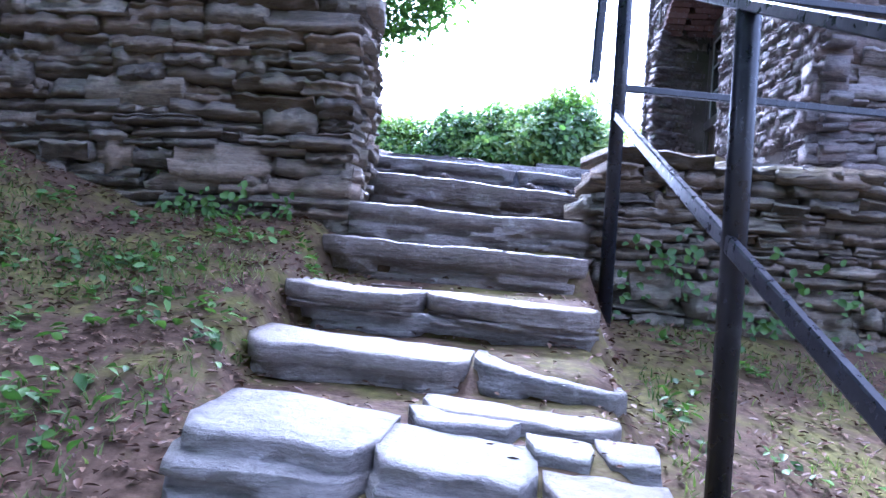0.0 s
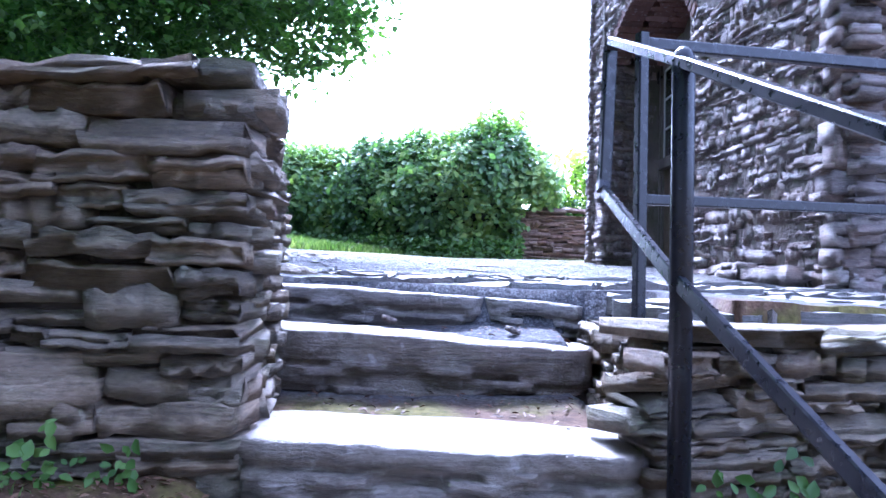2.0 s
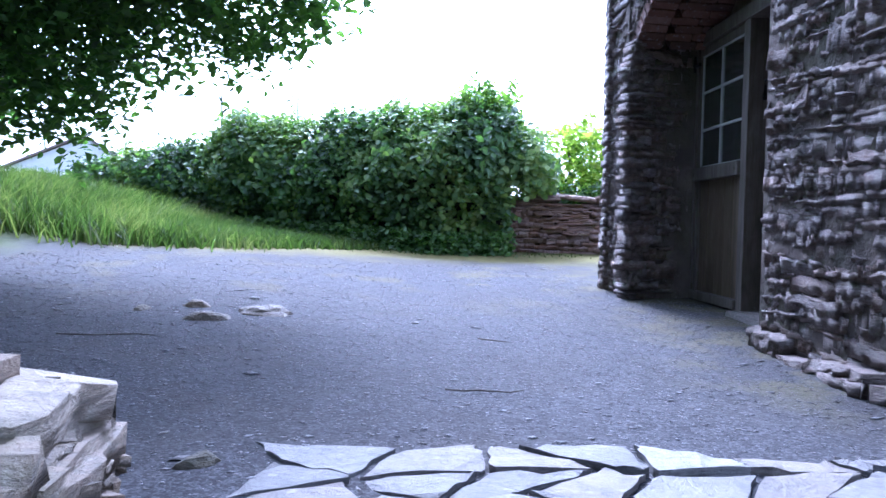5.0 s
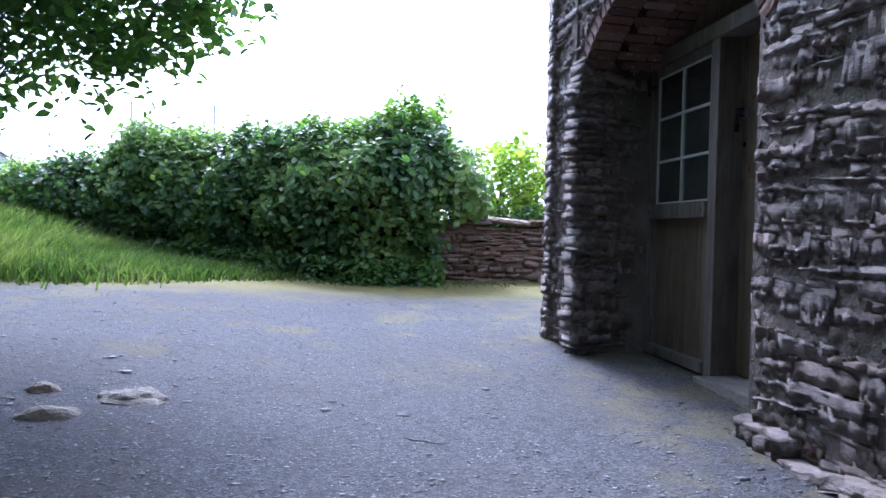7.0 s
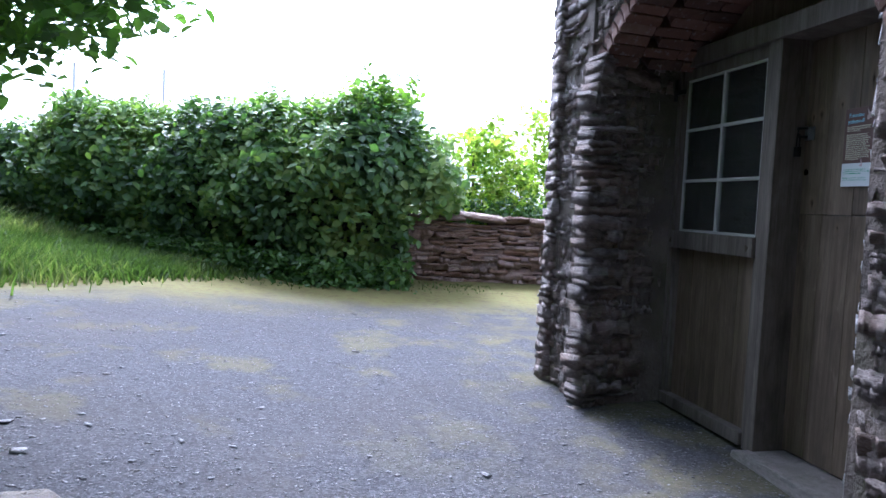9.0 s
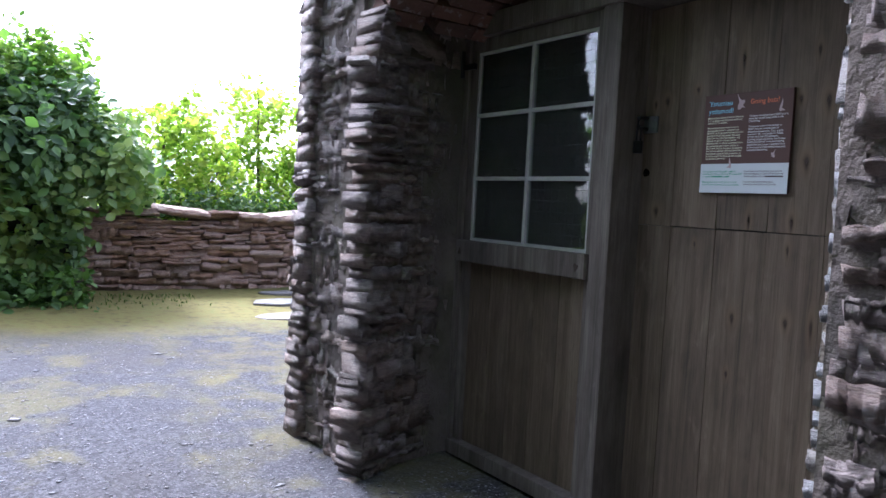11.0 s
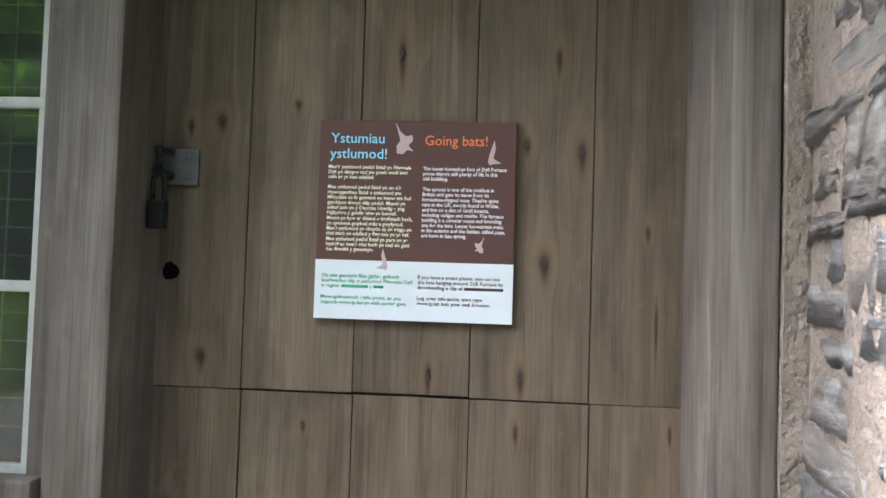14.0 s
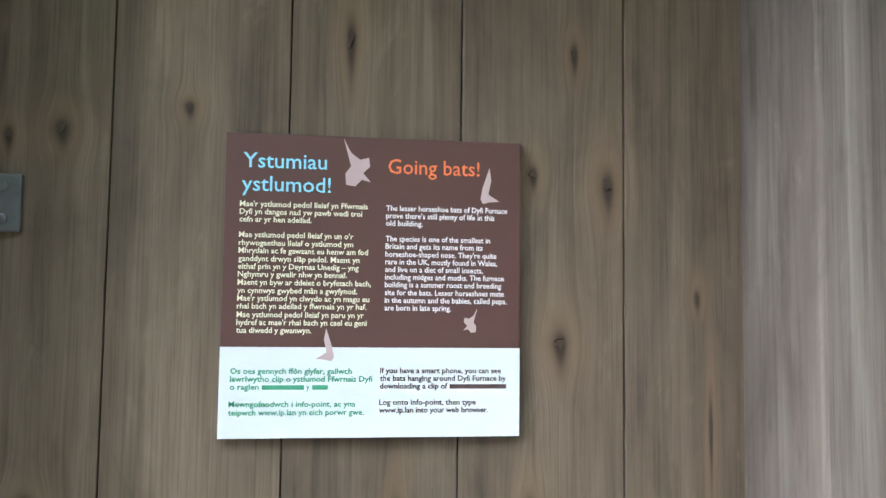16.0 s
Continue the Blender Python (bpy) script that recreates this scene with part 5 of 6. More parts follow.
def hedge_points(n, x0, x1, thick=0.0):
    """Points on the lumpy outside of the hedge, with the way they face."""
    x = rng.uniform(x0, x1, n)
    a = rng.uniform(-1.35, math.pi * 0.8, n)
    foot = ground_at(x, hedge_mid(x) - 1.0)
    half = (hedge_top(x) - foot) / 2
    lump = 1 + np.array([0.26 * noise.noise(Vector((p * 0.9, q * 1.3, 3.0))) + 0.2 * noise.noise(Vector((p * 2.6, q * 2.8, 9.0))) + 0.08 * noise.noise(Vector((p * 7.0, q * 6.0, 5.0))) for p, q in zip(x, a)])
    rad = lump * (1.0 - np.abs(rng.normal(0, 0.07, n)) - thick)
    side = np.sign(np.cos(a)) * np.abs(np.cos(a)) ** 0.85
    y = hedge_mid(x) - side * 1.15 * rad
    z = foot + half + np.sign(np.sin(a)) * np.abs(np.sin(a)) ** 0.95 * half * np.where(a > 0, rad, 1.0)
    nrm = np.stack([rng.normal(0, 0.45, n), -np.cos(a) + rng.normal(0, 0.4, n), np.maximum(np.sin(a), 0) + 0.55 + rng.normal(0, 0.4, n)], -1)
    return np.stack([x, y, z], -1), nrm


hedge = thing("bramble_hedge", "tall dense dark green bramble hedge at the yard's far side", "hedge")
tip, way = hedge_points(6200, -8.0, 1.85)
way /= np.linalg.norm(way, axis=1, keepdims=True)
tip = tip + way * rng.normal(0.0, 0.13, (len(tip), 1))
level = (tip[:, 2] - 1.9) / (hedge_top(tip[:, 0]) - 1.9)
stay = ((tip[:, 0] < 1.12) | (tip[:, 2] > 2.95)) & (rng.random(len(tip)) < np.interp(level, [0.15, 0.6], [0.5, 1.0]))
tip, way = tip[stay], way[stay]
per = 9
pts = np.repeat(tip, per, 0) + rng.normal(0, 0.085, (len(tip) * per, 3))
nrm = np.repeat(way, per, 0) + rng.normal(0, 0.32, (len(tip) * per, 3))
part("leaves", leaf_cloud("leaves", pts, nrm, rng.uniform(0.08, 0.17, len(pts)), HEDGE_LEAF, rng), None, hedge)
# Lighter green leaves: most near the top and west of x = -2.5.
pts, nrm = hedge_points(12000, -8.0, 1.9)
keep = ((pts[:, 0] < 1.1) | (pts[:, 2] > 3.0)) & (((pts[:, 2] > hedge_top(pts[:, 0]) - 0.6) & (rng.random(len(pts)) < 0.8)) | (rng.random(len(pts)) < 0.1) | ((pts[:, 0] < -2.5) & (rng.random(len(pts)) < 0.45)))
part("young_leaves", leaf_cloud("young_leaves", pts[keep] + nrm[keep] * 0.07 + rng.normal(0, 0.05, (keep.sum(), 3)), nrm[keep], rng.uniform(0.06, 0.13, keep.sum()), BRIGHT_LEAF, rng), None, hedge, "lighter green leaves, thickest along the top and west end")
# upright shoots that stand out of the top
sh_p, sh_n = [], []
for k in range(190):
    x = rng.uniform(-7, 1.6)
    hgt = rng.uniform(0.1, 0.36)
    if k > 150:
        x, hgt = rng.normal(0.95, 0.28), rng.uniform(0.3, 0.75)
    b = np.array([x, hedge_mid(x) + rng.normal(0, 0.25), hedge_top(x) - 0.12])
    lean = rng.normal(0, 0.12, 3)
    for q in range(int(14 + hgt * 40)):
        t = q / (14 + hgt * 40)
        sh_p.append(b + np.array([lean[0] * t, lean[1] * t, hgt * t]) + rng.normal(0, 0.06, 3))
        sh_n.append(rng.normal(0, 0.6, 3) + np.array([0, -0.4, 0.5]))
part("shoot_leaf", leaf_cloud("shoot_leaf", np.array(sh_p), np.array(sh_n), rng.uniform(0.06, 0.13, len(sh_p)), BRIGHT_LEAF, rng), None, hedge, "light green upright shoots")
# A near-black sheet painted as the shade inside the hedge; it stops see-through gaps.
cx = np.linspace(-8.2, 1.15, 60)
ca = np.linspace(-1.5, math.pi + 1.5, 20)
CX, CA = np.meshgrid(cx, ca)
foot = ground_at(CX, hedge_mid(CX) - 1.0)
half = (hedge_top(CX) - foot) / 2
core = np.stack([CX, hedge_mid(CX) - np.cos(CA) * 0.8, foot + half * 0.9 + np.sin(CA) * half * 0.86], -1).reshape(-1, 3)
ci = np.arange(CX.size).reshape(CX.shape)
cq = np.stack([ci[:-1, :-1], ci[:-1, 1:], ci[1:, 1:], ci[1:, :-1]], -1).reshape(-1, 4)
part("dark_core", arrays_mesh("dark_core", core, cq, HEDGE_SHADE, True), None, hedge, "sheet inside the hedge, painted dark for its inner shade")
# nettles and ground cover at the hedge foot
under = new("hedge_foot_plants")
tagged(under, "low green nettles and brambles along the hedge foot", "plants", kind="stuff")
x = rng.uniform(-7.5, 1.15, 6500)
y = hedge_mid(x) - 1.1 - np.abs(rng.normal(0, 0.28, len(x)))
z = ground_at(x, y) + rng.random(len(x)) ** 2 * 0.35
part("leaves", leaf_cloud("plants", np.stack([x, y, z], -1), rng.normal(0, 0.5, (len(x), 3)) + np.array([0, -0.3, 0.9]), rng.uniform(0.06, 0.13, len(x)), WEED_LEAF, rng), None, under)


def tree(name, base, limbs, clumps, leaf_mat, label, leaf_size, density, twig=True):
    """A tapered trunk with limbs, and a crown of leaf clumps with gaps."""
    ob = thing(name, label, "tree", at=base)
    b = Vector(base)
    for k, (path, r0, r1) in enumerate(limbs):
        n = len(path)
        part("trunk" if k == 0 else "limb", tube([Vector(p) - b for p in path], [r0 + (r1 - r0) * i / (n - 1) for i in range(n)], 9), BARK, ob)
    P, N = [], []
    for c, rad in clumps:
        vol = rad[0] * rad[1] * rad[2]
        twigs = max(3, int(density * vol ** 0.72))
        for _ in range(twigs):
            d = rng.normal(size=3)
            d /= np.linalg.norm(d)
            start = np.array(c) + d * np.array(rad) * rng.random() ** 0.45
            way = d * 0.4 + rng.normal(0, 0.5, 3) + np.array([0, 0, -0.25])
            way /= np.linalg.norm(way)
            for q in range(9):
                P.append(start + way * q * 0.05 + rng.normal(0, 0.035, 3))
                N.append(rng.normal(0, 0.5, 3) + np.array([0, 0, 0.8]))
    P = np.array(P)
    part("crown", leaf_cloud("crown", P - np.array(base), np.array(N), rng.uniform(leaf_size * 0.7, leaf_size * 1.3, len(P)), leaf_mat, rng), None, ob)
    return ob


# High clumps and the limb to x = 0 are unseen, added for shade.
tree("tree", (-6.2, 10.5, 1.9),
     [([(-6.2, 10.5, 1.7), (-6.1, 10.4, 3.2), (-5.8, 10.3, 5.0), (-5.6, 10.2, 7.5)], 0.26, 0.09), ([(-6.1, 10.4, 3.4), (-5.0, 10.0, 4.2), (-3.6, 9.5, 4.5), (-2.2, 9.2, 4.4), (-1.3, 9.05, 4.15)], 0.09, 0.012),
      ([(-5.9, 10.3, 4.2), (-4.8, 9.0, 5.2), (-3.2, 8.4, 5.6)], 0.08, 0.02), ([(-6.0, 10.3, 3.0), (-5.0, 8.8, 3.3), (-4.2, 7.8, 3.2)], 0.06, 0.015), ([(-5.8, 10.3, 5.2), (-4.6, 8.2, 6.0), (-3.0, 6.4, 6.1), (-1.4, 5.7, 6.2), (0.0, 5.4, 6.4)], 0.09, 0.02), ([(-5.8, 10.3, 5.0), (-5.8, 11.8, 6.2), (-5.0, 12.6, 6.8)], 0.07, 0.02)],
     [((-1.35, 9.0, 4.22), (0.42, 0.7, 0.26)), ((-1.9, 9.1, 4.2), (0.55, 0.9, 0.42)), ((-2.7, 9.1, 4.15), (0.7, 1.0, 0.6)), ((-3.6, 9.2, 4.0), (0.9, 1.3, 0.85)), ((-1.75, 9.1, 3.72), (0.16, 0.3, 0.18)),
      ((-4.9, 9.2, 3.9), (1.2, 1.5, 1.3)), ((-2.2, 9.4, 5.0), (1.1, 1.5, 0.6)), ((-3.6, 9.6, 5.4), (1.6, 2.0, 1.0)), ((-5.5, 10.2, 6.5), (2.6, 2.6, 2.0)), ((-4.6, 7.6, 3.4), (1.0, 1.2, 1.0)), ((-6.6, 9.0, 4.0), (1.6, 2.0, 1.6)), ((-3.05, 9.0, 3.35), (0.3, 0.5, 0.45)),
      # This row of clumps hangs above the view and only casts shade.
      ((-2.2, 9.8, 6.2), (1.7, 1.6, 0.8)), ((-3.4, 11.4, 6.6), (1.8, 1.6, 1.0)), ((-5.0, 7.2, 5.6), (1.5, 1.5, 1.0)), ((-1.7, 5.7, 6.1), (1.8, 1.5, 0.8)), ((0.2, 5.3, 6.4), (1.2, 1.2, 0.6)), ((-3.4, 5.6, 5.6), (1.5, 1.4, 0.9))],
     TREE_LEAF, "leafy broad-leaved tree with low spreading branches and added high clumps for shade", 0.085, 560)
tree("tree", (-9.5, 6.0, 2.4),
     [([(-9.5, 6.0, 1.8), (-9.5, 6.0, 4.0), (-9.3, 6.1, 6.5), (-9.2, 6.0, 9.0)], 0.3, 0.1), ([(-9.4, 6.0, 4.4), (-8.0, 5.6, 5.6), (-7.0, 5.4, 6.2)], 0.1, 0.03), ([(-9.4, 6.0, 4.8), (-10.6, 6.8, 6.0), (-11.6, 7.2, 6.6)], 0.1, 0.03)],
     [((-9.0, 6.0, 6.8), (2.6, 2.8, 2.4)), ((-7.6, 5.5, 5.6), (1.6, 2.0, 1.4)), ((-10.8, 6.9, 5.8), (1.8, 2.2, 1.8)), ((-9.3, 5.6, 4.0), (1.8, 2.0, 1.3)), ((-9.0, 6.4, 9.0), (1.6, 1.6, 1.2))],
     TREE_LEAF, "tall leafy tree out of view, added for reflections and shade", 0.3, 230)
tree("tree", (-11.0, 13.0, 2.6),
     [([(-11.0, 13.0, 2.0), (-11.0, 13.0, 4.5), (-10.8, 13.1, 7.5), (-10.7, 13.0, 9.5)], 0.3, 0.1), ([(-10.9, 13.0, 4.4), (-9.6, 12.4, 5.6), (-8.6, 12.2, 6.2)], 0.1, 0.03)],
     [((-10.6, 13.0, 7.2), (2.8, 2.8, 2.6)), ((-9.2, 12.4, 5.4), (1.6, 2.0, 1.3)), ((-11.6, 13.4, 5.2), (2.2, 2.2, 1.9)), ((-10.0, 12.0, 3.6), (1.6, 1.6, 1.1))],
     TREE_LEAF, "tall leafy tree on the bank beyond the grass", 0.3, 230)
# Trees added out of view: western for reflections and shade, southern only for shade.
for bx, by in ((-8.6, 1.5), (-7.5, -3.5), (-12.5, 9.5), (-12.0, 3.5), (-8.4, 4.4), (-9.0, 9.2), (-10.5, 16.0), (-9.6, 13.6), (-13.0, 20.0), (-4.5, -7.0), (-0.5, -9.0), (3.5, -8.0)):
    tree("tree", (bx, by, float(ground_at(bx, by))), [([(bx, by, float(ground_at(bx, by)) - 0.2), (bx + 0.1, by, 4.0), (bx, by + 0.1, 8.5)], 0.28, 0.1), ([(bx, by, 4.0), (bx + 1.2, by + 0.4, 5.4), (bx + 1.9, by + 0.5, 6.0)], 0.1, 0.03), ([(bx, by, 4.4), (bx - 1.2, by - 0.5, 5.6), (bx - 1.8, by - 0.6, 6.2)], 0.1, 0.03)],
         [((bx, by, 7.2), (2.6, 2.8, 2.4)), ((bx + 1.4, by + 0.4, 5.2), (1.6, 2.0, 1.4)), ((bx - 1.4, by - 0.6, 5.4), (1.8, 2.0, 1.6)), ((bx + 0.4, by, 3.6), (1.8, 2.2, 1.2)), ((bx, by + 0.5, 9.2), (1.6, 1.6, 1.3))],
         TREE_LEAF, "tall leafy tree out of view, added for reflections and shade", 0.3, 230)

# light green shrubs behind the garden wall
for sx, sy, h, wdt in ((2.5, 17.6, 2.3, 1.0), (4.1, 18.2, 2.8, 1.3), (5.8, 17.8, 2.6, 1.3), (7.8, 18.4, 2.9, 1.5)):
    tree("shrub", (sx, sy, 1.9), [([(sx, sy, 1.8), (sx + 0.05, sy, 2.6), (sx, sy + 0.1, 1.9 + h)], 0.05, 0.015), ([(sx, sy, 2.2), (sx + 0.5, sy, 3.0), (sx + 0.8, sy, 3.4)], 0.03, 0.01), ([(sx, sy, 2.2), (sx - 0.5, sy - 0.1, 3.0), (sx - 0.7, sy, 3.5)], 0.03, 0.01)],
         [((sx, sy, 2.6), (wdt, 0.8, 0.75)), ((sx + wdt * 0.5, sy, 2.5 + h * 0.35), (wdt * 0.6, 0.6, 0.4)), ((sx - wdt * 0.5, sy, 2.3 + h * 0.5), (wdt * 0.55, 0.6, 0.35)), ((sx + 0.1, sy, 2.2 + h * 0.8), (wdt * 0.55, 0.6, 0.35)), ((sx, sy - 0.7, 2.75), (wdt, 0.35, 0.3))],
         YELLOW_LEAF, "light yellow-green leafy shrub behind the garden wall", 0.11, 420)
wall_plants = new("wall_top_plants")
tagged(wall_plants, "green leafy plants growing along the garden wall top", "plants", kind="stuff")
x = rng.uniform(1.4, 8.0, 3500)
y = rng.normal(16.5, 0.16, len(x))
z = 2.75 + np.abs(rng.normal(0, 0.16, len(x)))
part("leaves", leaf_cloud("plants", np.stack([x, y, z], -1), rng.normal(0, 0.5, (len(x), 3)) + np.array([0, -0.4, 0.8]), rng.uniform(0.06, 0.12, len(x)), WEED_LEAF, rng), None, wall_plants)


def blades(name, x, y, h, material, wide=0.006):
    n = len(x)
    z = ground_at(x, y)
    a = rng.uniform(0, 2 * math.pi, n)
    side = np.stack([np.cos(a), np.sin(a), np.zeros(n)], -1) * wide
    lean = np.stack([rng.normal(0, 0.3, n), rng.normal(0, 0.3, n), np.ones(n)], -1)
    b = np.stack([x, y, z - 0.01], -1)
    m = b + lean * (h * 0.55)[:, None]
    t = b + lean * np.array([1.7, 1.7, 1.0]) * h[:, None]
    verts = np.stack([b - side, b + side, m + side * 0.8, m - side * 0.8, t], 1).reshape(-1, 3)
    k = np.arange(n)[:, None] * 5
    tri = np.concatenate([k + np.array([[0, 1, 2]]), k + np.array([[0, 2, 3]]), k + np.array([[3, 2, 4]])], 0)
    return arrays_mesh(name, verts, tri, material)


grass = new("long_grass")
tagged(grass, "long green meadow grass on the bank beside the yard", "grass", kind="stuff")
n = 90000
x = -0.6 - rng.gamma(2.2, 1.7, n)
y = rng.uniform(11.0, 22.0, n)
ok = (y > 12.9 + 0.72 * np.clip(x + 4.5, 0, 9) + rng.normal(0, 0.35, n)) & (y < hedge_mid(x) - 0.6) & (x > -13)
x, y = x[ok], y[ok]
part("blades", blades("blades", x, y, rng.uniform(0.15, 0.55, len(x)) * np.interp(x, [-5, -3.0, -0.6], [1.0, 0.5, 0.22]), GRASS_BLADE, 0.012), None, grass)
short = new("short_grass")
tagged(short, "short mossy grass along the edge of the gravel", "grass", kind="stuff")
n = 26000
x = rng.uniform(-6, 6, n)
y = rng.uniform(12.6, 16.0, n)
ok = (rng.random(n) < np.interp(y, [14.3, 15.0, 15.8], [0.0, 0.3, 1.0])) & (y < hedge_mid(x) - 0.9)
ok &= ~((x > 2.3) & (y > 13.2))
part("blades", blades("blades", x[ok], y[ok], rng.uniform(0.02, 0.06, ok.sum()), GRASS_BLADE, 0.008), None, short)

# slope below: moss tufts, weeds and litter
slope_grass = new("slope_grass")
tagged(slope_grass, "thin grass blades and moss tufts on the shaded slope", "grass", kind="stuff")
n = 22000
x = np.concatenate([rng.uniform(-3.2, -0.7, n), rng.uniform(0.4, 2.2, n // 2)])
y = np.concatenate([rng.uniform(-0.2, 3.1, n), rng.uniform(-0.2, 3.3, n // 2)])
patch = np.array([noise.noise(Vector((a * 1.9, b * 1.9, 4.0))) for a, b in zip(x, y)])
ok = patch + rng.normal(0, 0.12, len(x)) > 0.1
part("blades", blades("blades", x[ok], y[ok], rng.uniform(0.012, 0.05, ok.sum()), GRASS_BLADE, 0.003), None, slope_grass)
weeds = new("slope_weeds")
tagged(weeds, "small green leafy weeds scattered on the slope", "weeds", kind="stuff")
P = []
for k in range(150):
    cx, cy = (rng.uniform(-2.6, -0.7), rng.uniform(0.2, 3.0)) if k < 105 else (rng.uniform(0.4, 1.8), rng.uniform(0.8, 3.2))
    for q in range(rng.integers(6, 22)):
        px, py = cx + rng.normal(0, 0.045), cy + rng.normal(0, 0.045)
        P.append((px, py, float(ground_at(px, py)) + 0.012 + abs(rng.normal(0, 0.02))))
P = np.array(P)
part("leaves", leaf_cloud("weeds", P, rng.normal(0, 0.35, P.shape) + np.array([0, 0, 1.0]), rng.uniform(0.015, 0.05, len(P)), WEED_LEAF, rng), None, weeds)
litter = new("leaf_litter")
tagged(litter, "brown dead leaves and needles lying on the slope and steps", "leaf litter", kind="stuff")
n = 16000
x = np.concatenate([rng.uniform(-3.2, -0.6, n), rng.uniform(0.25, 2.2, n // 2), rng.uniform(-0.7, 0.25, 900)])
y = np.concatenate([rng.uniform(-0.2, 3.15, n), rng.uniform(-0.2, 3.3, n // 2), rng.uniform(1.4, 4.3, 900)])
z = ground_at(x, y) + 0.008 + rng.random(len(x)) * 0.008
part("leaves", leaf_cloud("litter", np.stack([x, y, z], -1), rng.normal(0, 0.25, (len(x), 3)) + np.array([0, 0, 1.0]), rng.uniform(0.008, 0.035, len(x)), LITTER, rng, aspect=0.45), None, litter)
ivy = new("wall_foot_ivy")
tagged(ivy, "small ivy leaves growing from the retaining wall foot", "ivy", kind="stuff")
P = []
for k in range(34):
    s, h = rng.uniform(0.1, 1.9), rng.uniform(0.0, 0.38)
    for q in range(rng.integers(5, 16)):
        a = s + rng.normal(0, 0.06)
        P.append((0.3 + a * 0.965, 3.18 + a * 0.26 - rng.random() * 0.05, float(ground_at(0.5 + a, 3.2)) + max(0.01, h + rng.normal(0, 0.05))))
for k in range(12):
    s = rng.uniform(-1.5, -0.95)
    for q in range(8):
        P.append((s + rng.normal(0, 0.05), 3.12 - rng.random() * 0.05, float(ground_at(s, 3.1)) + abs(rng.normal(0, 0.06))))
P = np.array(P)
part("leaves", leaf_cloud("ivy", P, rng.normal(0, 0.4, P.shape) + np.array([0.1, -1.0, 0.4]), rng.uniform(0.02, 0.055, len(P)), WEED_LEAF, rng), None, ivy)

# loose gravel chips in the yard
gravel = new("gravel_chips")
tagged(gravel, "loose grey slate chips lying over the yard", "gravel", kind="stuff")
n = 42000
x = rng.uniform(-4.5, 2.3, n)
y = 4.5 + rng.gamma(2.0, 2.2, n)
ok = (y < 13) & (x < 1.68 + (y > 7.5) * 0.35 * (y < 9.5) - (y > 9.5) * 0.2)
x, y = x[ok], y[ok]
z = ground_at(x, y)
n = len(x)
octa = np.array([(1, 0, 0), (0.1, 1, 0), (-1, 0.1, 0), (0, -1, 0.1), (0.1, 0.1, 1), (0, 0, -1)], float)
tri = np.array([(0, 1, 4), (1, 2, 4), (2, 3, 4), (3, 0, 4), (1, 0, 5), (2, 1, 5), (3, 2, 5), (0, 3, 5)])
size = rng.gamma(2.0, 0.0019, n) + 0.003
big = rng.random(n) < np.interp(x, [-2.5, 0.5], [0.035, 0.006])
size[big] *= 2.3
shape = octa[None] * (1 + rng.uniform(-0.3, 0.3, (n, 6, 1))) * np.stack([size * rng.uniform(0.7, 1.7, n), size * rng.uniform(0.6, 1.1, n), size * 0.22], -1)[:, None, :]
ang = rng.uniform(0, 6.28, n)
ca, sa = np.cos(ang)[:, None], np.sin(ang)[:, None]
vx = shape[:, :, 0] * ca - shape[:, :, 1] * sa + x[:, None]
vy = shape[:, :, 0] * sa + shape[:, :, 1] * ca + y[:, None]
vz = shape[:, :, 2] + z[:, None] + size[:, None] * 0.12
part("chips", arrays_mesh("chips", np.stack([vx, vy, vz], -1).reshape(-1, 3), (np.arange(n)[:, None, None] * 6 + tri[None]).reshape(-1, 3), PEBBLE), None, gravel)
ROCK_STONE = slate("yard_rock", (0.08, 0.062, 0.042), (0.165, 0.13, 0.088), (0.3, 0.26, 0.21), moss=0.3)
for k, (x, y, w, deep, h, turn) in enumerate(((-1.85, 8.2, 0.2, 0.16, 0.09, 20), (-1.36, 8.1, 0.42, 0.3, 0.12, -12), (-1.66, 7.72, 0.3, 0.2, 0.11, 30), (-0.92, 4.75, 0.2, 0.15, 0.09, 10), (-1.0, 5.2, 0.16, 0.12, 0.07, 50), (-2.15, 7.95, 0.16, 0.1, 0.06, 70))):
    bm = bmesh.new()
    bmesh.ops.create_icosphere(bm, subdivisions=3, radius=0.5)
    for v in bm.verts:
        v.co = v.co * (1 + 0.3 * noise.noise(v.co * 2.2 + Vector((k * 3.1, 0, 0))) + 0.14 * noise.noise(v.co * 6.0 + Vector((0, k * 5.3, 0))))
        v.co = Vector((v.co.x * w, v.co.y * deep, v.co.z * h * 1.5))
    rock = part("half_buried_stone", bm, ROCK_STONE)
    rock.matrix_basis = pose(x, y, float(ground_at(x, y)) - h * 0.28, rnd.uniform(-6, 6), rnd.uniform(-6, 6), turn)
    tagged(rock, "brownish mossy slate stone half buried in the gravel", "stone", "stones in the gravel")
for x, y, length, turn in ((-0.05, 6.2, 0.36, 0.2), (-2.0, 7.0, 0.5, 0.35), (0.1, 7.4, 0.2, -0.6), (-0.45, 2.7, 0.16, 0.1)):
    pts = []
    for k in range(6):
        a = turn + 0.25 * math.sin(k * 1.3 + x)
        px, py = x + math.cos(a) * length * (k / 5 - 0.5), y + math.sin(a) * length * (k / 5 - 0.5)
        pts.append((px, py, float(ground_at(px, py)) + 0.014))
    twig = part("twig", tube(pts, [0.004, 0.0045, 0.004, 0.0035, 0.003, 0.002], 6), BARK)
    tagged(twig, "thin brown fallen twig lying on the ground", "twig")

# ---- far things ----
house = thing("house", "white rendered house with a grey slate gable roof far off", "house", at=(-25.0, 62.0, 2.4))
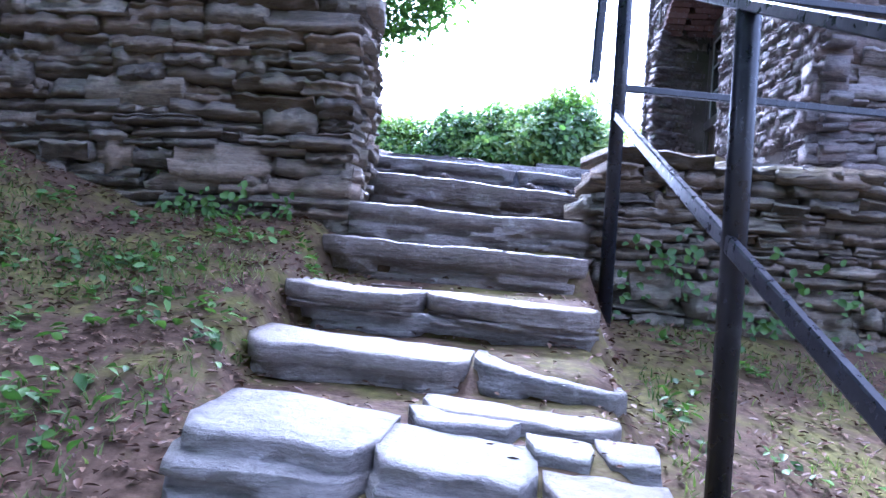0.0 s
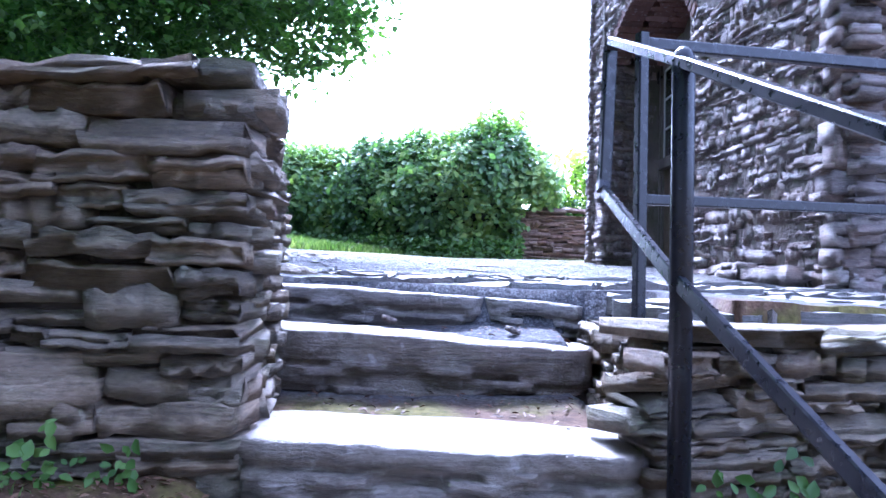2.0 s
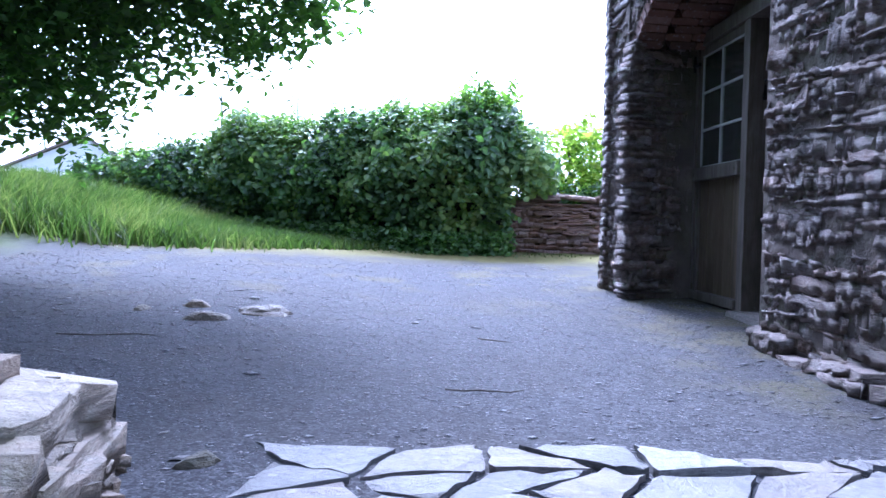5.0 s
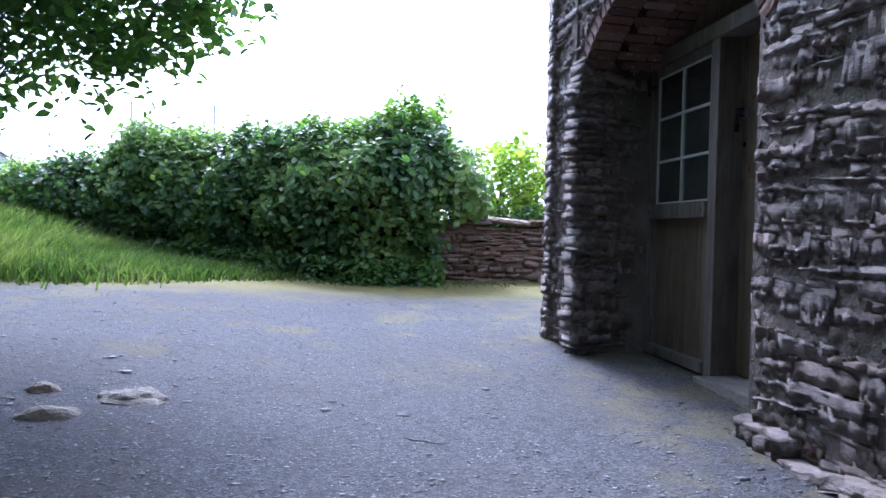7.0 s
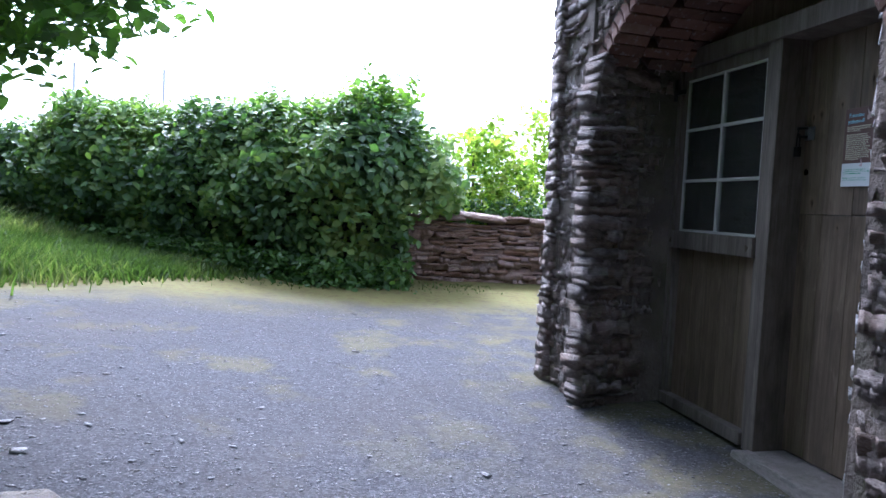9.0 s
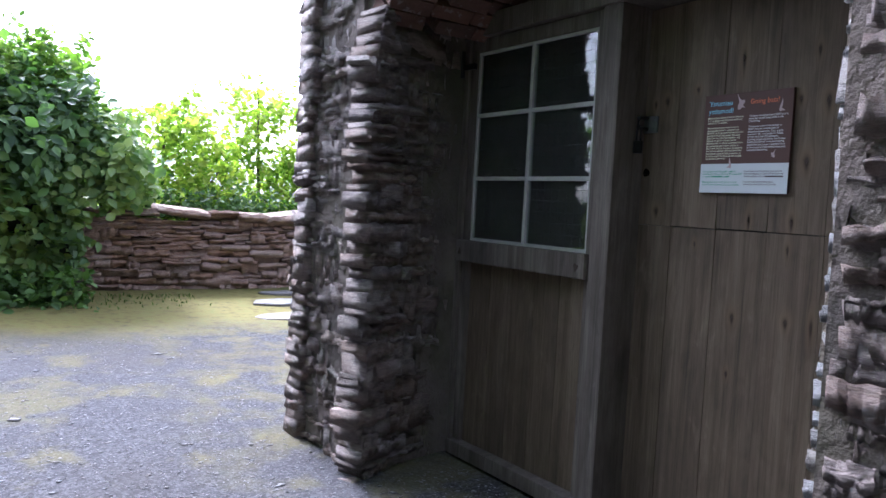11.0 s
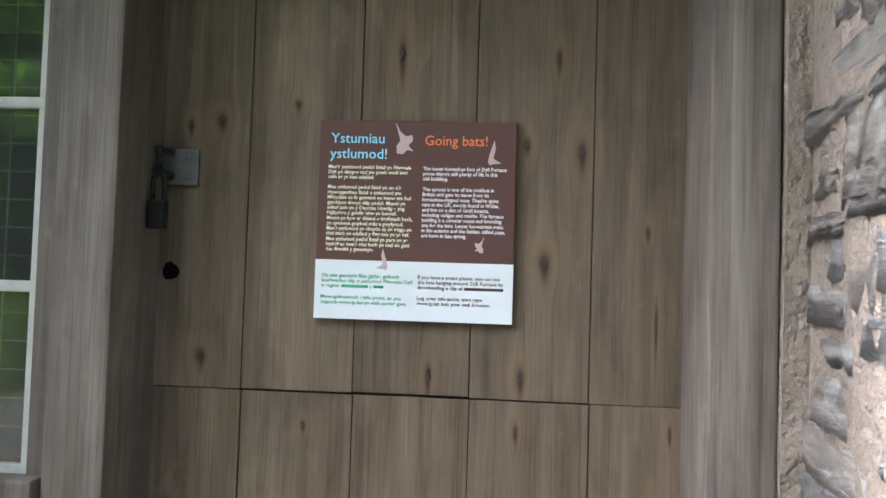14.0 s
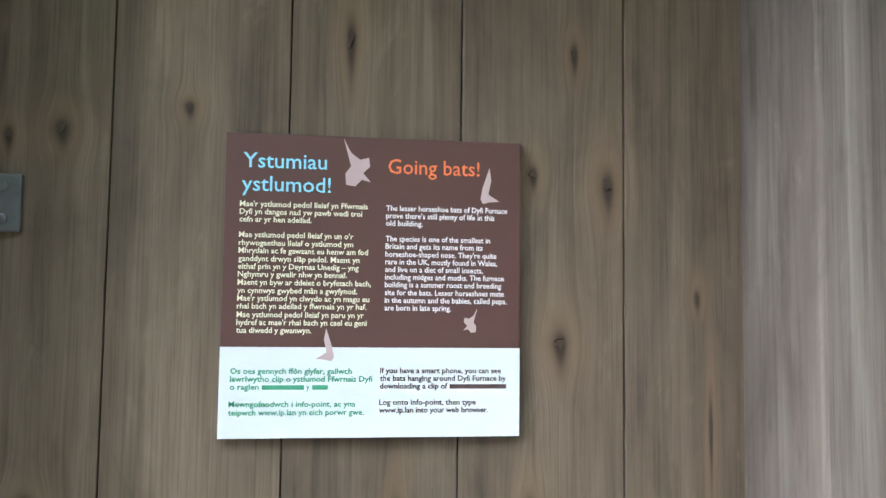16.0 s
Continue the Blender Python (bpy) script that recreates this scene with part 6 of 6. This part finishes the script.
bm = boxed(-4.5, 4.5, -3.5, 3.5, 0, 3.2)
HOUSE_WHITE = plain("white_render", (0.75, 0.75, 0.74), 0.8, vary=0.1, scale=3.0)
part("wall", bm, HOUSE_WHITE, house)
bm = bmesh.new()
gable = [bm.verts.new(v) for v in ((-4.5, -3.5, 3.2), (4.5, -3.5, 3.2), (0.9, -3.5, 5.4), (-4.5, 3.5, 3.2), (4.5, 3.5, 3.2), (0.9, 3.5, 5.4))]
for f in ((0, 1, 2), (5, 4, 3), (0, 3, 4, 1), (1, 4, 5, 2), (2, 5, 3, 0)):
    bm.faces.new([gable[k] for k in f])
part("gable", bm, HOUSE_WHITE, house)
for sgn, (ax, az, bx, bz) in ((1, (0.9, 5.5, 4.9, 3.05)), (-1, (0.9, 5.5, -4.9, 3.05))):
    bm = bmesh.new()
    dxn, dzn = bz - az, -(bx - ax)
    ln = math.hypot(dxn, dzn)
    ox, oz = -dxn / ln * 0.15 * sgn * -1, 0.15
    q = [(ax, az), (bx, bz), (bx, bz + 0.16), (ax, az + 0.16)]
    f0 = [bm.verts.new((x, -3.8, z)) for x, z in q]
    f1 = [bm.verts.new((x, 3.8, z)) for x, z in q]
    bm.faces.new(f0)
    bm.faces.new(f1[::-1])
    for k in range(4):
        bm.faces.new((f0[k], f1[k], f1[(k + 1) % 4], f0[(k + 1) % 4]))
    bmesh.ops.recalc_face_normals(bm, faces=bm.faces[:])
    part("roof", bm, HOUSE_STONE, house, "grey slate roof slope")
# Far windows as boxes in the painted room shade.
for x, z in ((-2.4, 1.4), (1.6, 1.4)):
    part("window", boxed(x - 0.5, x + 0.5, -3.53, -3.48, z - 0.6, z + 0.6), ROOM_SHADE, house)
POLE_WOOD = plain("pale_pole", (0.5, 0.5, 0.48), 0.8)
for x, y in ((-9.8, 40.0), (-6.2, 40.0)):
    pole = thing("utility_pole", "thin grey wooden utility pole beyond the hedge", "pole", group="utility poles", at=(x, y, 2.3))
    part("shaft", tube([(0, 0, 0), (0, 0, 5.8)], [0.08, 0.06], 8), POLE_WOOD, pole)
    part("cap", tube([(0, 0, 5.8), (0, 0, 5.86)], [0.075, 0.03], 8), POLE_WOOD, pole)
for bx, by, bz in ((-15.0, 34.0, 3.0), (-19.0, 40.0, 3.4), (-12.0, 30.0, 2.6)):
    tree("shrub", (bx, by, 2.2), [([(bx, by, 2.1), (bx, by, bz)], 0.06, 0.03)], [((bx, by, bz), (1.8, 1.2, 0.9)), ((bx + 0.9, by, bz + 0.5), (0.9, 0.9, 0.5)), ((bx - 1.0, by, bz + 0.3), (1.0, 0.9, 0.5))], BRIGHT_LEAF, "light green shrub beyond the meadow", 0.2, 60)
